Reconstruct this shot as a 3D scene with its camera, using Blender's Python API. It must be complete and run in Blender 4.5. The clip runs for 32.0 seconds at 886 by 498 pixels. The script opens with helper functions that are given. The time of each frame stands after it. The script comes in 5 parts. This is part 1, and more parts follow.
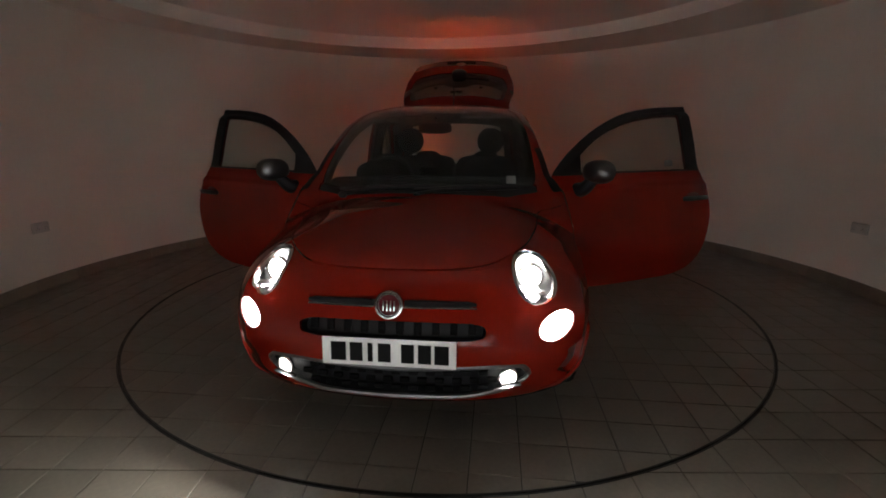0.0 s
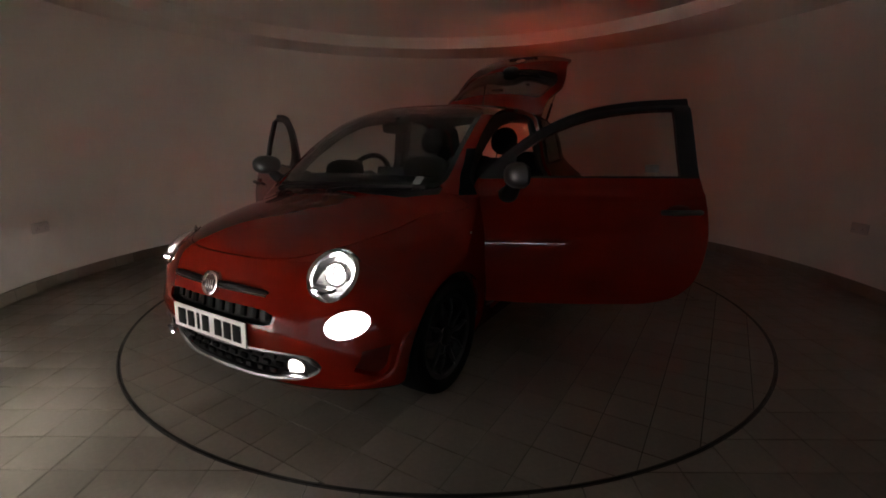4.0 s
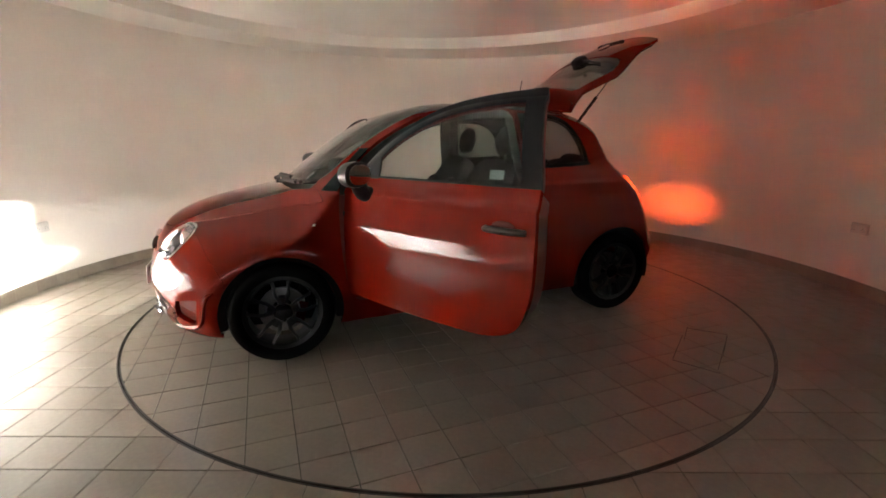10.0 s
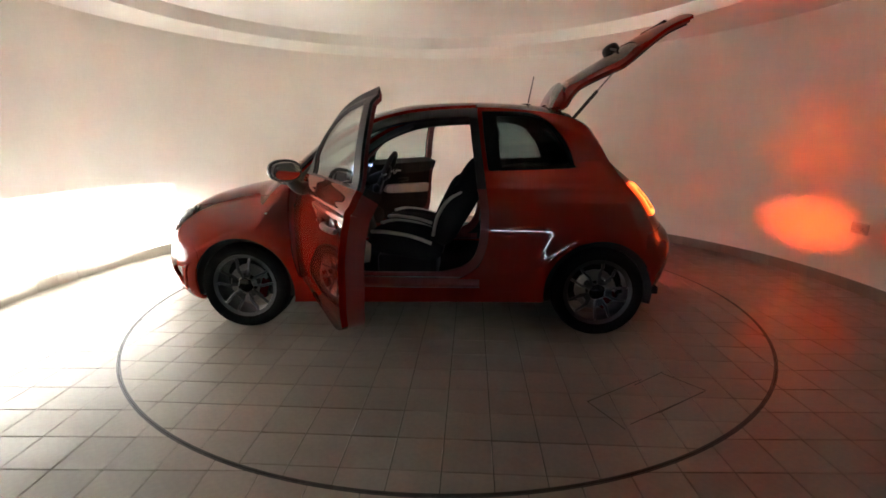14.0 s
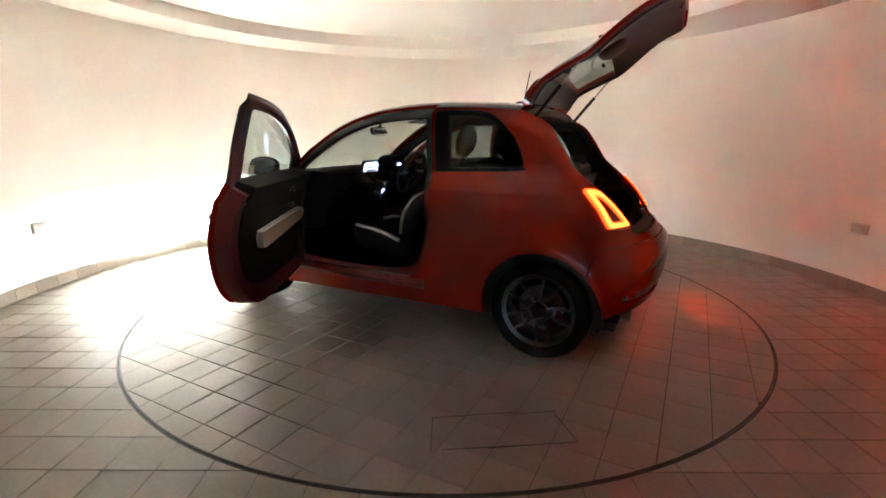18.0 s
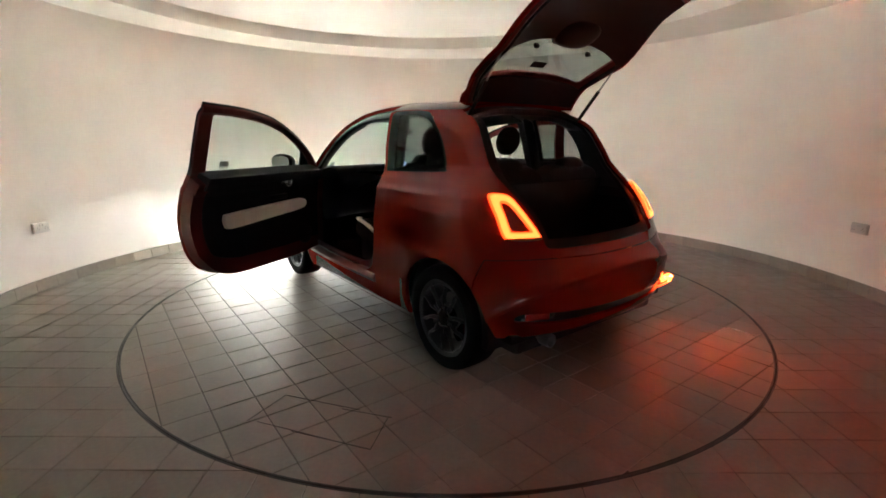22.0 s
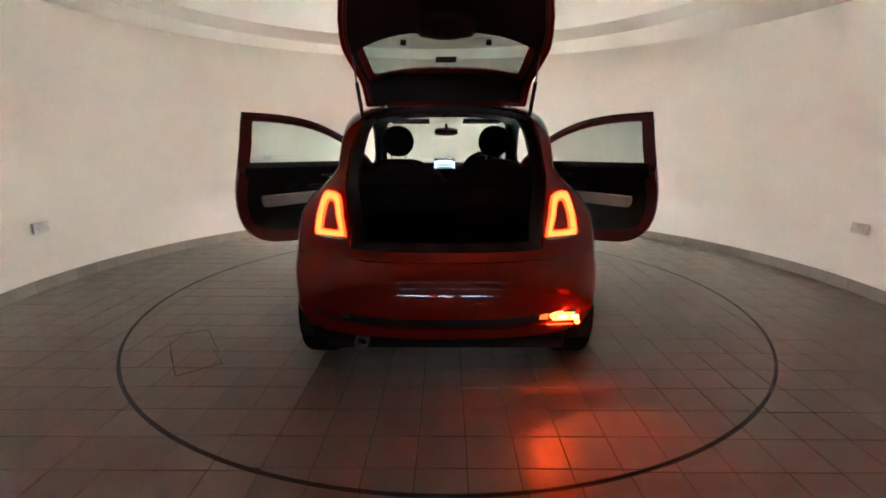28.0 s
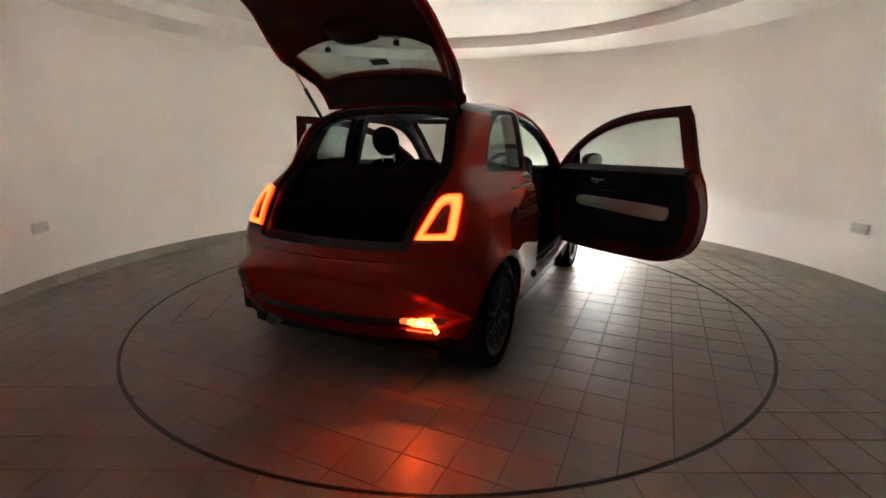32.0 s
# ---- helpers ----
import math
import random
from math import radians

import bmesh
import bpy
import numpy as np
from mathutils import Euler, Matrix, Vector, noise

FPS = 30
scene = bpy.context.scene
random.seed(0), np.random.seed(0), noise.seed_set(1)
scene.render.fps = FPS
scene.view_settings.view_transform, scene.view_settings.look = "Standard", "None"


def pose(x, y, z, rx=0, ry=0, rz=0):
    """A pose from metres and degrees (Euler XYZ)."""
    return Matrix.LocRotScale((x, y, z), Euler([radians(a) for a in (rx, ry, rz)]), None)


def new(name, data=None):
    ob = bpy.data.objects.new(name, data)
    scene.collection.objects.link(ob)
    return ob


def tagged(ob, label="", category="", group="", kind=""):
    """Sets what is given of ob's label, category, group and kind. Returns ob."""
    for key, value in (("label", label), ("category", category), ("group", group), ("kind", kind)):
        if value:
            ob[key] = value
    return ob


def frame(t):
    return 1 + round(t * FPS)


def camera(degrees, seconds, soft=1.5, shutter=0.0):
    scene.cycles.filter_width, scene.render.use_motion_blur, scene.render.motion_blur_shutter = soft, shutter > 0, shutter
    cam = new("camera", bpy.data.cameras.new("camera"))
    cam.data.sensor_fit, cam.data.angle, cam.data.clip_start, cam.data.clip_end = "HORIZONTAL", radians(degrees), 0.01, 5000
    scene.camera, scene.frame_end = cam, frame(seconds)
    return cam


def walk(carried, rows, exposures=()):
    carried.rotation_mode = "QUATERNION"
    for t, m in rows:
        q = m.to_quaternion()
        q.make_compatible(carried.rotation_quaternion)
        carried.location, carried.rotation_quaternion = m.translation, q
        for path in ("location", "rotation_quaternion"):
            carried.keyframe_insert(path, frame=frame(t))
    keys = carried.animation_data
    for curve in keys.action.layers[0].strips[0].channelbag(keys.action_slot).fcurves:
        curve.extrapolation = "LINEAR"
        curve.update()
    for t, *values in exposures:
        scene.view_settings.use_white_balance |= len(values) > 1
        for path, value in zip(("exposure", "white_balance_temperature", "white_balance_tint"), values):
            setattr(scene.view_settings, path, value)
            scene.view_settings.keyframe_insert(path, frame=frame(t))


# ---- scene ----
cam = camera(87.62, 32.0, soft=1.7)
EYE = pose(0, -3.640, 1.238, 90 - 13.354, 0, 0.375)
walk(cam, [(0, EYE), (32, EYE)], exposures=[(0, 7.4, 6150, 9), (3.5, 5.95, 6250, 14), (6, 7.75, 6450, 15), (9, 7.65, 6450, 13), (11, 7.6, 6350, 12), (13, 7.7, 6200, 10), (14.5, 8.3, 6150, 9), (17, 8.65, 6150, 8), (19, 8.4, 6150, 8), (21, 8.25, 6100, 7), (24, 7.85, 5950, 6), (28, 8.05, 5950, 8), (32, 7.8, 6000, 9)])

# ---- light: the lamps of the car, plus glowing strips added out of view ----
world = bpy.data.worlds.new("world")
scene.world = world
world.use_nodes = True
world.node_tree.nodes["Background"].inputs[0].default_value = (1.0, 0.86, 0.7, 1)
world.node_tree.nodes["Background"].inputs[1].default_value = 0.0

HEAD_GLOW, BULB_GLOW, LOWER_GLOW, FOG_GLOW, FOG_BEAM = 21800.0, 0.8, 0.12, 0.12, 150.0
TAIL_GLOW, REAR_FOG_GLOW, REAR_FOG_BEAM, UPPER_LOBE_GLOW, LOBE_GLOW = 0.0185, 0.07, 330.0, 75.0, 105.0


# ---- materials ----
def material(name, color, rough=0.5, metal=0.0, grain=0.0, grain_size=60.0, stain=0.0, stain_size=3.0,
             bump=0.0, bump_size=200.0, coat=0.0, trans=0.0, ior=1.45, rough_var=0.0, per_piece=0.0, spec=0.5):
    m = bpy.data.materials.new(name)
    m.use_nodes = True
    nt = m.node_tree
    b = nt.nodes["Principled BSDF"]
    b.inputs["Roughness"].default_value = rough
    b.inputs["Metallic"].default_value = metal
    b.inputs["Coat Weight"].default_value = coat
    b.inputs["Coat Roughness"].default_value = 0.004
    b.inputs["Transmission Weight"].default_value = trans
    b.inputs["IOR"].default_value = ior
    b.inputs["Specular IOR Level"].default_value = spec
    b.inputs["Base Color"].default_value = (*color, 1)
    tc = nt.nodes.new("ShaderNodeTexCoord")

    def noise_node(size, detail):
        n = nt.nodes.new("ShaderNodeTexNoise")
        n.inputs["Scale"].default_value, n.inputs["Detail"].default_value = size, detail
        nt.links.new(tc.outputs["Object"], n.inputs["Vector"])
        return n.outputs["Fac"]

    def ranged(fac, low, high):
        r = nt.nodes.new("ShaderNodeMapRange")
        r.inputs["From Min"].default_value, r.inputs["From Max"].default_value = 0.3, 0.7
        r.inputs["To Min"].default_value, r.inputs["To Max"].default_value = low, high
        nt.links.new(fac, r.inputs["Value"])
        return r.outputs["Result"]

    def times(a, c):
        x = nt.nodes.new("ShaderNodeMath")
        x.operation = "MULTIPLY"
        nt.links.new(a, x.inputs[0])
        nt.links.new(c, x.inputs[1])
        return x.outputs[0]

    value = None
    if grain:
        value = ranged(noise_node(grain_size, 4), 1 - grain, 1 + grain)
    if stain:
        s = ranged(noise_node(stain_size, 5), 1 - stain, 1 + stain * 0.6)
        value = times(value, s) if value else s
    if per_piece:
        info = nt.nodes.new("ShaderNodeObjectInfo")
        r = nt.nodes.new("ShaderNodeMapRange")
        r.inputs["To Min"].default_value, r.inputs["To Max"].default_value = 1 - per_piece, 1 + per_piece
        nt.links.new(info.outputs["Random"], r.inputs["Value"])
        value = times(value, r.outputs["Result"]) if value else r.outputs["Result"]
    if value:
        hsv = nt.nodes.new("ShaderNodeHueSaturation")
        hsv.inputs["Color"].default_value = (*color, 1)
        nt.links.new(value, hsv.inputs["Value"])
        nt.links.new(hsv.outputs["Color"], b.inputs["Base Color"])
    if rough_var:
        nt.links.new(ranged(noise_node(stain_size * 2.3, 5), max(rough - rough_var, 0.02), rough + rough_var), b.inputs["Roughness"])
    if bump:
        bp = nt.nodes.new("ShaderNodeBump")
        bp.inputs["Strength"].default_value, bp.inputs["Distance"].default_value = bump, 0.003
        nt.links.new(noise_node(bump_size, 3), bp.inputs["Height"])
        nt.links.new(bp.outputs["Normal"], b.inputs["Normal"])
    return m


def glowing(name, color, strength, base=(0.8, 0.8, 0.8), sampled=False):
    m = material(name, base, 0.3)
    m.cycles.emission_sampling = "AUTO" if sampled else "NONE"
    b = m.node_tree.nodes["Principled BSDF"]
    b.inputs["Emission Color"].default_value = (*color, 1)
    b.inputs["Emission Strength"].default_value = strength
    return m


WALL = material("wall_paint", (0.89, 0.838, 0.765), 0.75, grain=0.015, grain_size=40, stain=0.035, stain_size=1.3, bump=0.12, bump_size=90)
CEIL = material("ceiling_paint", (0.90, 0.853, 0.785), 0.8, grain=0.015, grain_size=40, stain=0.03, stain_size=1.1, bump=0.08, bump_size=90)
TILE = material("floor_tile", (0.203, 0.178, 0.143), 0.39, spec=0.45, grain=0.07, grain_size=45, stain=0.10, stain_size=4, bump=0.05, bump_size=60, rough_var=0.09, per_piece=0.06)
GROUT = material("dark_grout", (0.06, 0.052, 0.043), 0.9, grain=0.2, stain=0.3, stain_size=6)
SKIRT = material("skirting_tile", (0.27, 0.235, 0.185), 0.4, grain=0.07, grain_size=45, stain=0.08, stain_size=4, per_piece=0.08, bump=0.04)
RING = material("ring_steel", (0.035, 0.033, 0.03), 0.45, metal=0.6, grain=0.15, stain=0.3, stain_size=5)
RUBBER = material("black_rubber", (0.012, 0.012, 0.012), 0.6, grain=0.1)
SOCKET = material("socket_plastic", (0.62, 0.60, 0.55), 0.35, grain=0.03)
SOCKET_DARK = material("socket_slot", (0.03, 0.03, 0.03), 0.5)
PAINT = material("red_paint", (0.200, 0.0098, 0.0036), 0.4, spec=0.0, grain=0.02, grain_size=500, stain=0.03, stain_size=2.0, coat=0.85)
# darker red of inner faces; also puts shade into bumper scoop and handle hollow
PAINT_IN_SHADE = material("red_paint_inner", (0.12, 0.006, 0.004), 0.4, grain=0.04, coat=0.4)
BLACK = material("black_plastic", (0.012, 0.012, 0.013), 0.45, grain=0.15, grain_size=300, bump=0.1, bump_size=500, spec=0.25)
GLOSSBLACK = material("gloss_black", (0.006, 0.006, 0.007), 0.15, spec=0.3, grain=0.1, coat=0.15)
TRIM = material("cabin_trim", (0.015, 0.0148, 0.0145), 0.6, spec=0.22, grain=0.2, grain_size=250, stain=0.15, stain_size=6, bump=0.2, bump_size=400)
CARPET = material("carpet", (0.012, 0.012, 0.012), 0.95, spec=0.05, grain=0.3, grain_size=350, stain=0.2, bump=0.5, bump_size=500)
FABRIC = material("seat_cloth", (0.018, 0.018, 0.019), 0.9, spec=0.08, grain=0.25, grain_size=300, stain=0.12, bump=0.4, bump_size=450)
IVORY = material("ivory_cloth", (0.55, 0.50, 0.43), 0.6, grain=0.05, grain_size=200, stain=0.07, stain_size=6, bump=0.15, bump_size=350)
HEADLINER = material("headliner", (0.10, 0.095, 0.09), 0.9, grain=0.1, grain_size=300, bump=0.2)
CHROME = material("satin_chrome", (0.62, 0.62, 0.62), 0.22, metal=1.0, grain=0.03, stain=0.04)
SATIN = material("satin_silver", (0.17, 0.17, 0.17), 0.35, metal=0.9, grain=0.03, stain=0.05)
CAPSILVER = material("mirror_cap_grey", (0.12, 0.12, 0.118), 0.32, metal=0.9, grain=0.03, stain=0.05)
# grey of the added, unseen passage; sets how much light returns to the car
PASSAGE = material("passage_paint", (0.20, 0.19, 0.178), 0.7, grain=0.03, grain_size=40, stain=0.06, stain_size=1.5, bump=0.1, bump_size=90)
ALLOY = material("graphite_alloy", (0.062, 0.062, 0.065), 0.28, metal=0.8, grain=0.06, stain=0.1, stain_size=9)
STEEL = material("brake_steel", (0.25, 0.24, 0.23), 0.4, metal=1.0, grain=0.1, stain=0.2, stain_size=9)
DEEPBLACK = material("deep_black_plastic", (0.006, 0.006, 0.006), 0.6, spec=0.06, grain=0.15, grain_size=250, bump=0.1, bump_size=400)
TYRE = material("tyre_rubber", (0.007, 0.007, 0.007), 0.75, spec=0.06, grain=0.15, grain_size=120, stain=0.2, stain_size=8, bump=0.2, bump_size=180)
UNDER = material("underbody", (0.01, 0.01, 0.01), 0.9, grain=0.2, stain=0.2)
GLASS = material("window_glass", (0.62, 0.73, 0.715), 0.0, trans=1.0, ior=1.36)
TINTED = material("tinted_rear_glass", (0.37, 0.45, 0.44), 0.0, trans=1.0, ior=1.36)
CLEAR = material("lamp_cover", (0.97, 0.97, 0.97), 0.0, trans=1.0, ior=1.3)
DARKGLASS = material("tinted_roof_glass", (0.02, 0.022, 0.022), 0.06, coat=0.5, grain=0.05)
MIRROR = material("mirror_silver", (0.75, 0.78, 0.8), 0.02, metal=1.0)
BOWL = material("lamp_reflector", (0.30, 0.30, 0.31), 0.24, metal=1.0, grain=0.02)
PLATE = material("white_plate", (0.88, 0.88, 0.86), 0.35, grain=0.03)
INK = material("plate_ink", (0.008, 0.008, 0.008), 0.6, spec=0.05)
TAIL_LENS = material("red_lens", (0.20, 0.008, 0.005), 0.12, coat=0.8)
REDBAR = material("emblem_red", (0.07, 0.005, 0.007), 0.25, coat=0.6)
STICKER = material("paper_sticker", (0.42, 0.47, 0.46), 0.6, grain=0.05)
GLOW_HEAD = glowing("headlamp_filament", (1.0, 0.99, 0.97), HEAD_GLOW, sampled=True)
GLOW_BULB = glowing("headlamp_bulb", (1.0, 0.93, 0.82), BULB_GLOW, sampled=True)
GLOW_LOWER = glowing("daylight_lamp", (1.0, 0.99, 0.97), LOWER_GLOW, sampled=True)
GLOW_FOG = glowing("front_fog_lamp", (1.0, 0.92, 0.78), FOG_GLOW)
GLOW_FOGBEAM = glowing("fog_filament", (1.0, 0.95, 0.86), FOG_BEAM, sampled=True)
# emitters added beside the fog bulb for red glow on ceiling, wall and floor
GLOW_CEILING_LOBE = glowing("rear_fog_prism", (1.0, 0.085, 0.012), UPPER_LOBE_GLOW, (0.4, 0.02, 0.01), sampled=True)
GLOW_WALL_LOBE = glowing("rear_fog_plume", (1.0, 0.085, 0.012), UPPER_LOBE_GLOW * 4.6, (0.4, 0.02, 0.01), sampled=True)
GLOW_LOBE = glowing("rear_fog_floor_lobe", (1.0, 0.085, 0.012), LOBE_GLOW, (0.4, 0.02, 0.01), sampled=True)
GLOW_DIM_BARS = glowing("rear_fog_rim", (1.0, 0.05, 0.008), 0.022, (0.4, 0.02, 0.01))
GLOW_TAIL = glowing("tail_light_ring", (1.0, 0.05, 0.005), TAIL_GLOW, (0.4, 0.02, 0.01))
GLOW_GUIDE = glowing("tail_light_guide", (1.0, 0.095, 0.014), TAIL_GLOW * 1.5, (0.4, 0.02, 0.01))
GLOW_RFOG = glowing("rear_fog_lens", (1.0, 0.085, 0.012), REAR_FOG_GLOW, (0.4, 0.02, 0.01))
GLOW_RBEAM = glowing("rear_fog_bulb", (1.0, 0.085, 0.012), REAR_FOG_BEAM, (0.4, 0.02, 0.01), sampled=True)
SCREEN = glowing("screen_glow", (0.62, 0.80, 1.0), 0.0075, (0.02, 0.02, 0.02))
# glow of the added strips that the car paint reflects as thin lines
GLINT_STRIP = glowing("daylight_slit", (0.80, 0.88, 1.0), 0.25)
# surface of the added, unseen shutter at the passage end
SHUTTER = material("shutter_steel", (0.30, 0.29, 0.28), 0.5, metal=0.1, grain=0.05, stain=0.1)
BOOT_GLOW = glowing("boot_lamp_glow", (1.0, 0.75, 0.45), 0.006)
BLUE = glowing("dial_glow", (0.45, 0.55, 1.0), 0.019, (0.02, 0.02, 0.02))


# ---- mesh helpers: a mesh is (points as N x 3 or N x 6 with normals, list of faces) ----
def link(name, me, mat, parent=None, label="", sharp=38, at=None):
    data = bpy.data.meshes.new(name)
    data.from_pydata([tuple(v[:3]) for v in me[0]], [], [tuple(f) for f in me[1]])
    data.polygons.foreach_set("use_smooth", [True] * len(data.polygons))
    data.set_sharp_from_angle(angle=radians(sharp))
    data.materials.append(mat)
    ob = new(name, data)
    ob.parent = parent
    if at is not None:
        ob.matrix_basis = at
    return tagged(ob, label)


def place(name, data, parent, at, label=""):
    ob = new(name, data)
    ob.parent = parent
    ob.matrix_basis = at
    return tagged(ob, label)


def shift(me, m):
    v = np.asarray(me[0], float)[:, :3]
    a = np.array(m)
    return (v @ a[:3, :3].T + a[:3, 3], me[1])


def moved(me, x=0, y=0, z=0, rx=0, ry=0, rz=0):
    return shift(me, pose(x, y, z, rx, ry, rz))


def join(*meshes):
    vs, fs, n = [], [], 0
    for v, f in meshes:
        v = np.asarray(v, float)[:, :3]
        vs.append(v)
        fs += [tuple(i + n for i in q) for q in f]
        n += len(v)
    return (np.concatenate(vs), fs)


def flipped(me):
    return (me[0], [tuple(reversed(f)) for f in me[1]])


def mirrored(me):
    """The same piece on the other side of the car."""
    v = np.array(me[0], float)
    v[:, 1] *= -1
    if v.shape[1] > 3:
        v[:, 4] *= -1
    return (v, [tuple(reversed(f)) for f in me[1]])


def both(me):
    """A half of the body and its mirror image, welded along the middle."""
    v = np.array(me[0], float)
    w = v.copy()
    w[:, [1, 4]] *= -1
    n = len(v)
    other = [i if abs(v[i, 1]) < 1e-6 else n + i for i in range(n)]
    return (np.concatenate([v, w]), list(me[1]) + [tuple(other[i] for i in reversed(f)) for f in me[1]])


def clip(me, g):
    """Keeps the part of a mesh where g, a value for each point, is positive."""
    v, fs = np.asarray(me[0], float), me[1]
    g = np.asarray(g, float)
    pos = g >= 0
    pts, used, cuts, out = [], {}, {}, []

    def keep(i):
        if i not in used:
            used[i] = len(pts)
            pts.append(v[i])
        return used[i]

    def cut(i, j):
        k = (i, j) if i < j else (j, i)
        if k not in cuts:
            a, b = k
            t = g[a] / (g[a] - g[b])
            cuts[k] = len(pts)
            pts.append(v[a] + (v[b] - v[a]) * t)
        return cuts[k]

    for f in fs:
        s = [pos[i] for i in f]
        if all(s):
            out.append(tuple(keep(i) for i in f))
        elif any(s):
            q = []
            for k, i in enumerate(f):
                j = f[(k + 1) % len(f)]
                if pos[i]:
                    q.append(keep(i))
                if pos[i] != pos[j]:
                    q.append(cut(i, j))
            if len(q) > 2:
                out.append(tuple(q))
    return (np.array(pts) if pts else np.zeros((0, v.shape[1])), out)


def inside(a, b, poly):
    """Signed distance of points (a, b) to a closed outline, positive inside."""
    poly = np.asarray(poly, float)
    p = np.stack([np.asarray(a, float), np.asarray(b, float)], 1)
    q = np.roll(poly, -1, 0)
    best = np.full(len(p), 1e9)
    odd = np.zeros(len(p), bool)
    for s, e in zip(poly, q):
        d = e - s
        t = np.clip(((p - s) @ d) / max(d @ d, 1e-12), 0, 1)
        best = np.minimum(best, np.linalg.norm(p - s - t[:, None] * d, axis=1))
        hit = (s[1] > p[:, 1]) != (e[1] > p[:, 1])
        if s[1] != e[1]:
            odd ^= hit & (p[:, 0] < d[0] * (p[:, 1] - s[1]) / (e[1] - s[1]) + s[0])
    return np.where(odd, best, -best)


def curve(pts, n=8, closed=True):
    """A smooth line through points; a point given twice stays a corner."""
    p = np.asarray(pts, float)
    k, out = len(p), []
    for i in range(k if closed else k - 1):
        a, b, c, d = (p[(i + j) % k] if closed else p[min(max(i + j, 0), k - 1)] for j in (-1, 0, 1, 2))
        if np.allclose(b, c):
            continue
        if np.allclose(a, b):
            a = 2 * b - c
        if np.allclose(c, d):
            d = 2 * c - b
        for t in np.arange(n) / n:
            out.append(0.5 * (2 * b + (c - a) * t + (2 * a - 5 * b + 4 * c - d) * t * t + (3 * b - a - 3 * c + d) * t ** 3))
    if not closed:
        out.append(p[-1])
    return np.array(out)


def rim_edges(fs):
    seen = {}
    for f in fs:
        for k, i in enumerate(f):
            j = f[(k + 1) % len(f)]
            if (j, i) in seen:
                del seen[(j, i)]
            else:
                seen[(i, j)] = True
    return list(seen)


def shell(me, t, lift=0.0):
    """A surface with normals, made into a sheet of thickness t that lies under it."""
    v = np.asarray(me[0], float)
    p, n = v[:, :3], v[:, 3:6]
    n = n / np.maximum(np.linalg.norm(n, axis=1)[:, None], 1e-9)
    k = len(p)
    fs = list(me[1]) + [tuple(i + k for i in reversed(f)) for f in me[1]]
    fs += [(j, i, i + k, j + k) for i, j in rim_edges(me[1])]
    return (np.concatenate([p + n * lift, p + n * (lift - t)]), fs)


def under(me, t):
    """The same surface, t deeper."""
    v = np.asarray(me[0], float).copy()
    n = v[:, 3:6] / np.maximum(np.linalg.norm(v[:, 3:6], axis=1)[:, None], 1e-9)
    v[:, :3] -= n * t
    return (v, me[1])


def box(x, y, z, r=0.01, seg=2):
    bm = bmesh.new()
    bmesh.ops.create_cube(bm, size=1)
    bmesh.ops.scale(bm, vec=(x, y, z), verts=bm.verts)
    if r:
        bmesh.ops.bevel(bm, geom=list(bm.edges), offset=min(r, 0.49 * min(x, y, z)), segments=seg, affect="EDGES", profile=0.5)
    bm.verts.index_update()
    me = (np.array([v.co[:] for v in bm.verts]), [tuple(v.index for v in f.verts) for f in bm.faces])
    bm.free()
    return me


def plate_yz(wide, high):
    """A flat plate that faces forward."""
    y, z = wide / 2, high / 2
    return (np.array([(0, -y, -z), (0, y, -z), (0, y, z), (0, -y, z)]), [(0, 1, 2, 3)])


def lathe(profile, n=40, axis="z"):
    """Turns (radius, height) pairs round an axis."""
    a = np.arange(n) * 2 * math.pi / n
    v = np.array([(r * math.cos(t), r * math.sin(t), h) for r, h in profile for t in a])
    if axis == "y":
        v = v[:, [0, 2, 1]] * np.array([1, 1, -1])
    if axis == "x":
        v = v[:, [2, 0, 1]]
    k = len(profile)
    fs = [(i * n + j, i * n + (j + 1) % n, (i + 1) * n + (j + 1) % n, (i + 1) * n + j) for i in range(k - 1) for j in range(n)]
    return (v, fs)


def blob(x, y, z, e=0.5, f=0.5, n=28, m=18):
    """A cushion: a superellipsoid with half sizes x, y, z; smaller e, f make it squarer."""
    def pw(c, k):
        return np.sign(c) * np.abs(c) ** k
    th = np.linspace(-math.pi / 2, math.pi / 2, m)
    ph = np.arange(n) * 2 * math.pi / n
    v = np.array([(x * pw(math.cos(a), f) * pw(math.cos(b), e), y * pw(math.cos(a), f) * pw(math.sin(b), e), z * pw(math.sin(a), f)) for a in th for b in ph])
    fs = [(i * n + j, i * n + (j + 1) % n, (i + 1) * n + (j + 1) % n, (i + 1) * n + j) for i in range(m - 1) for j in range(n)]
    return (v, fs)


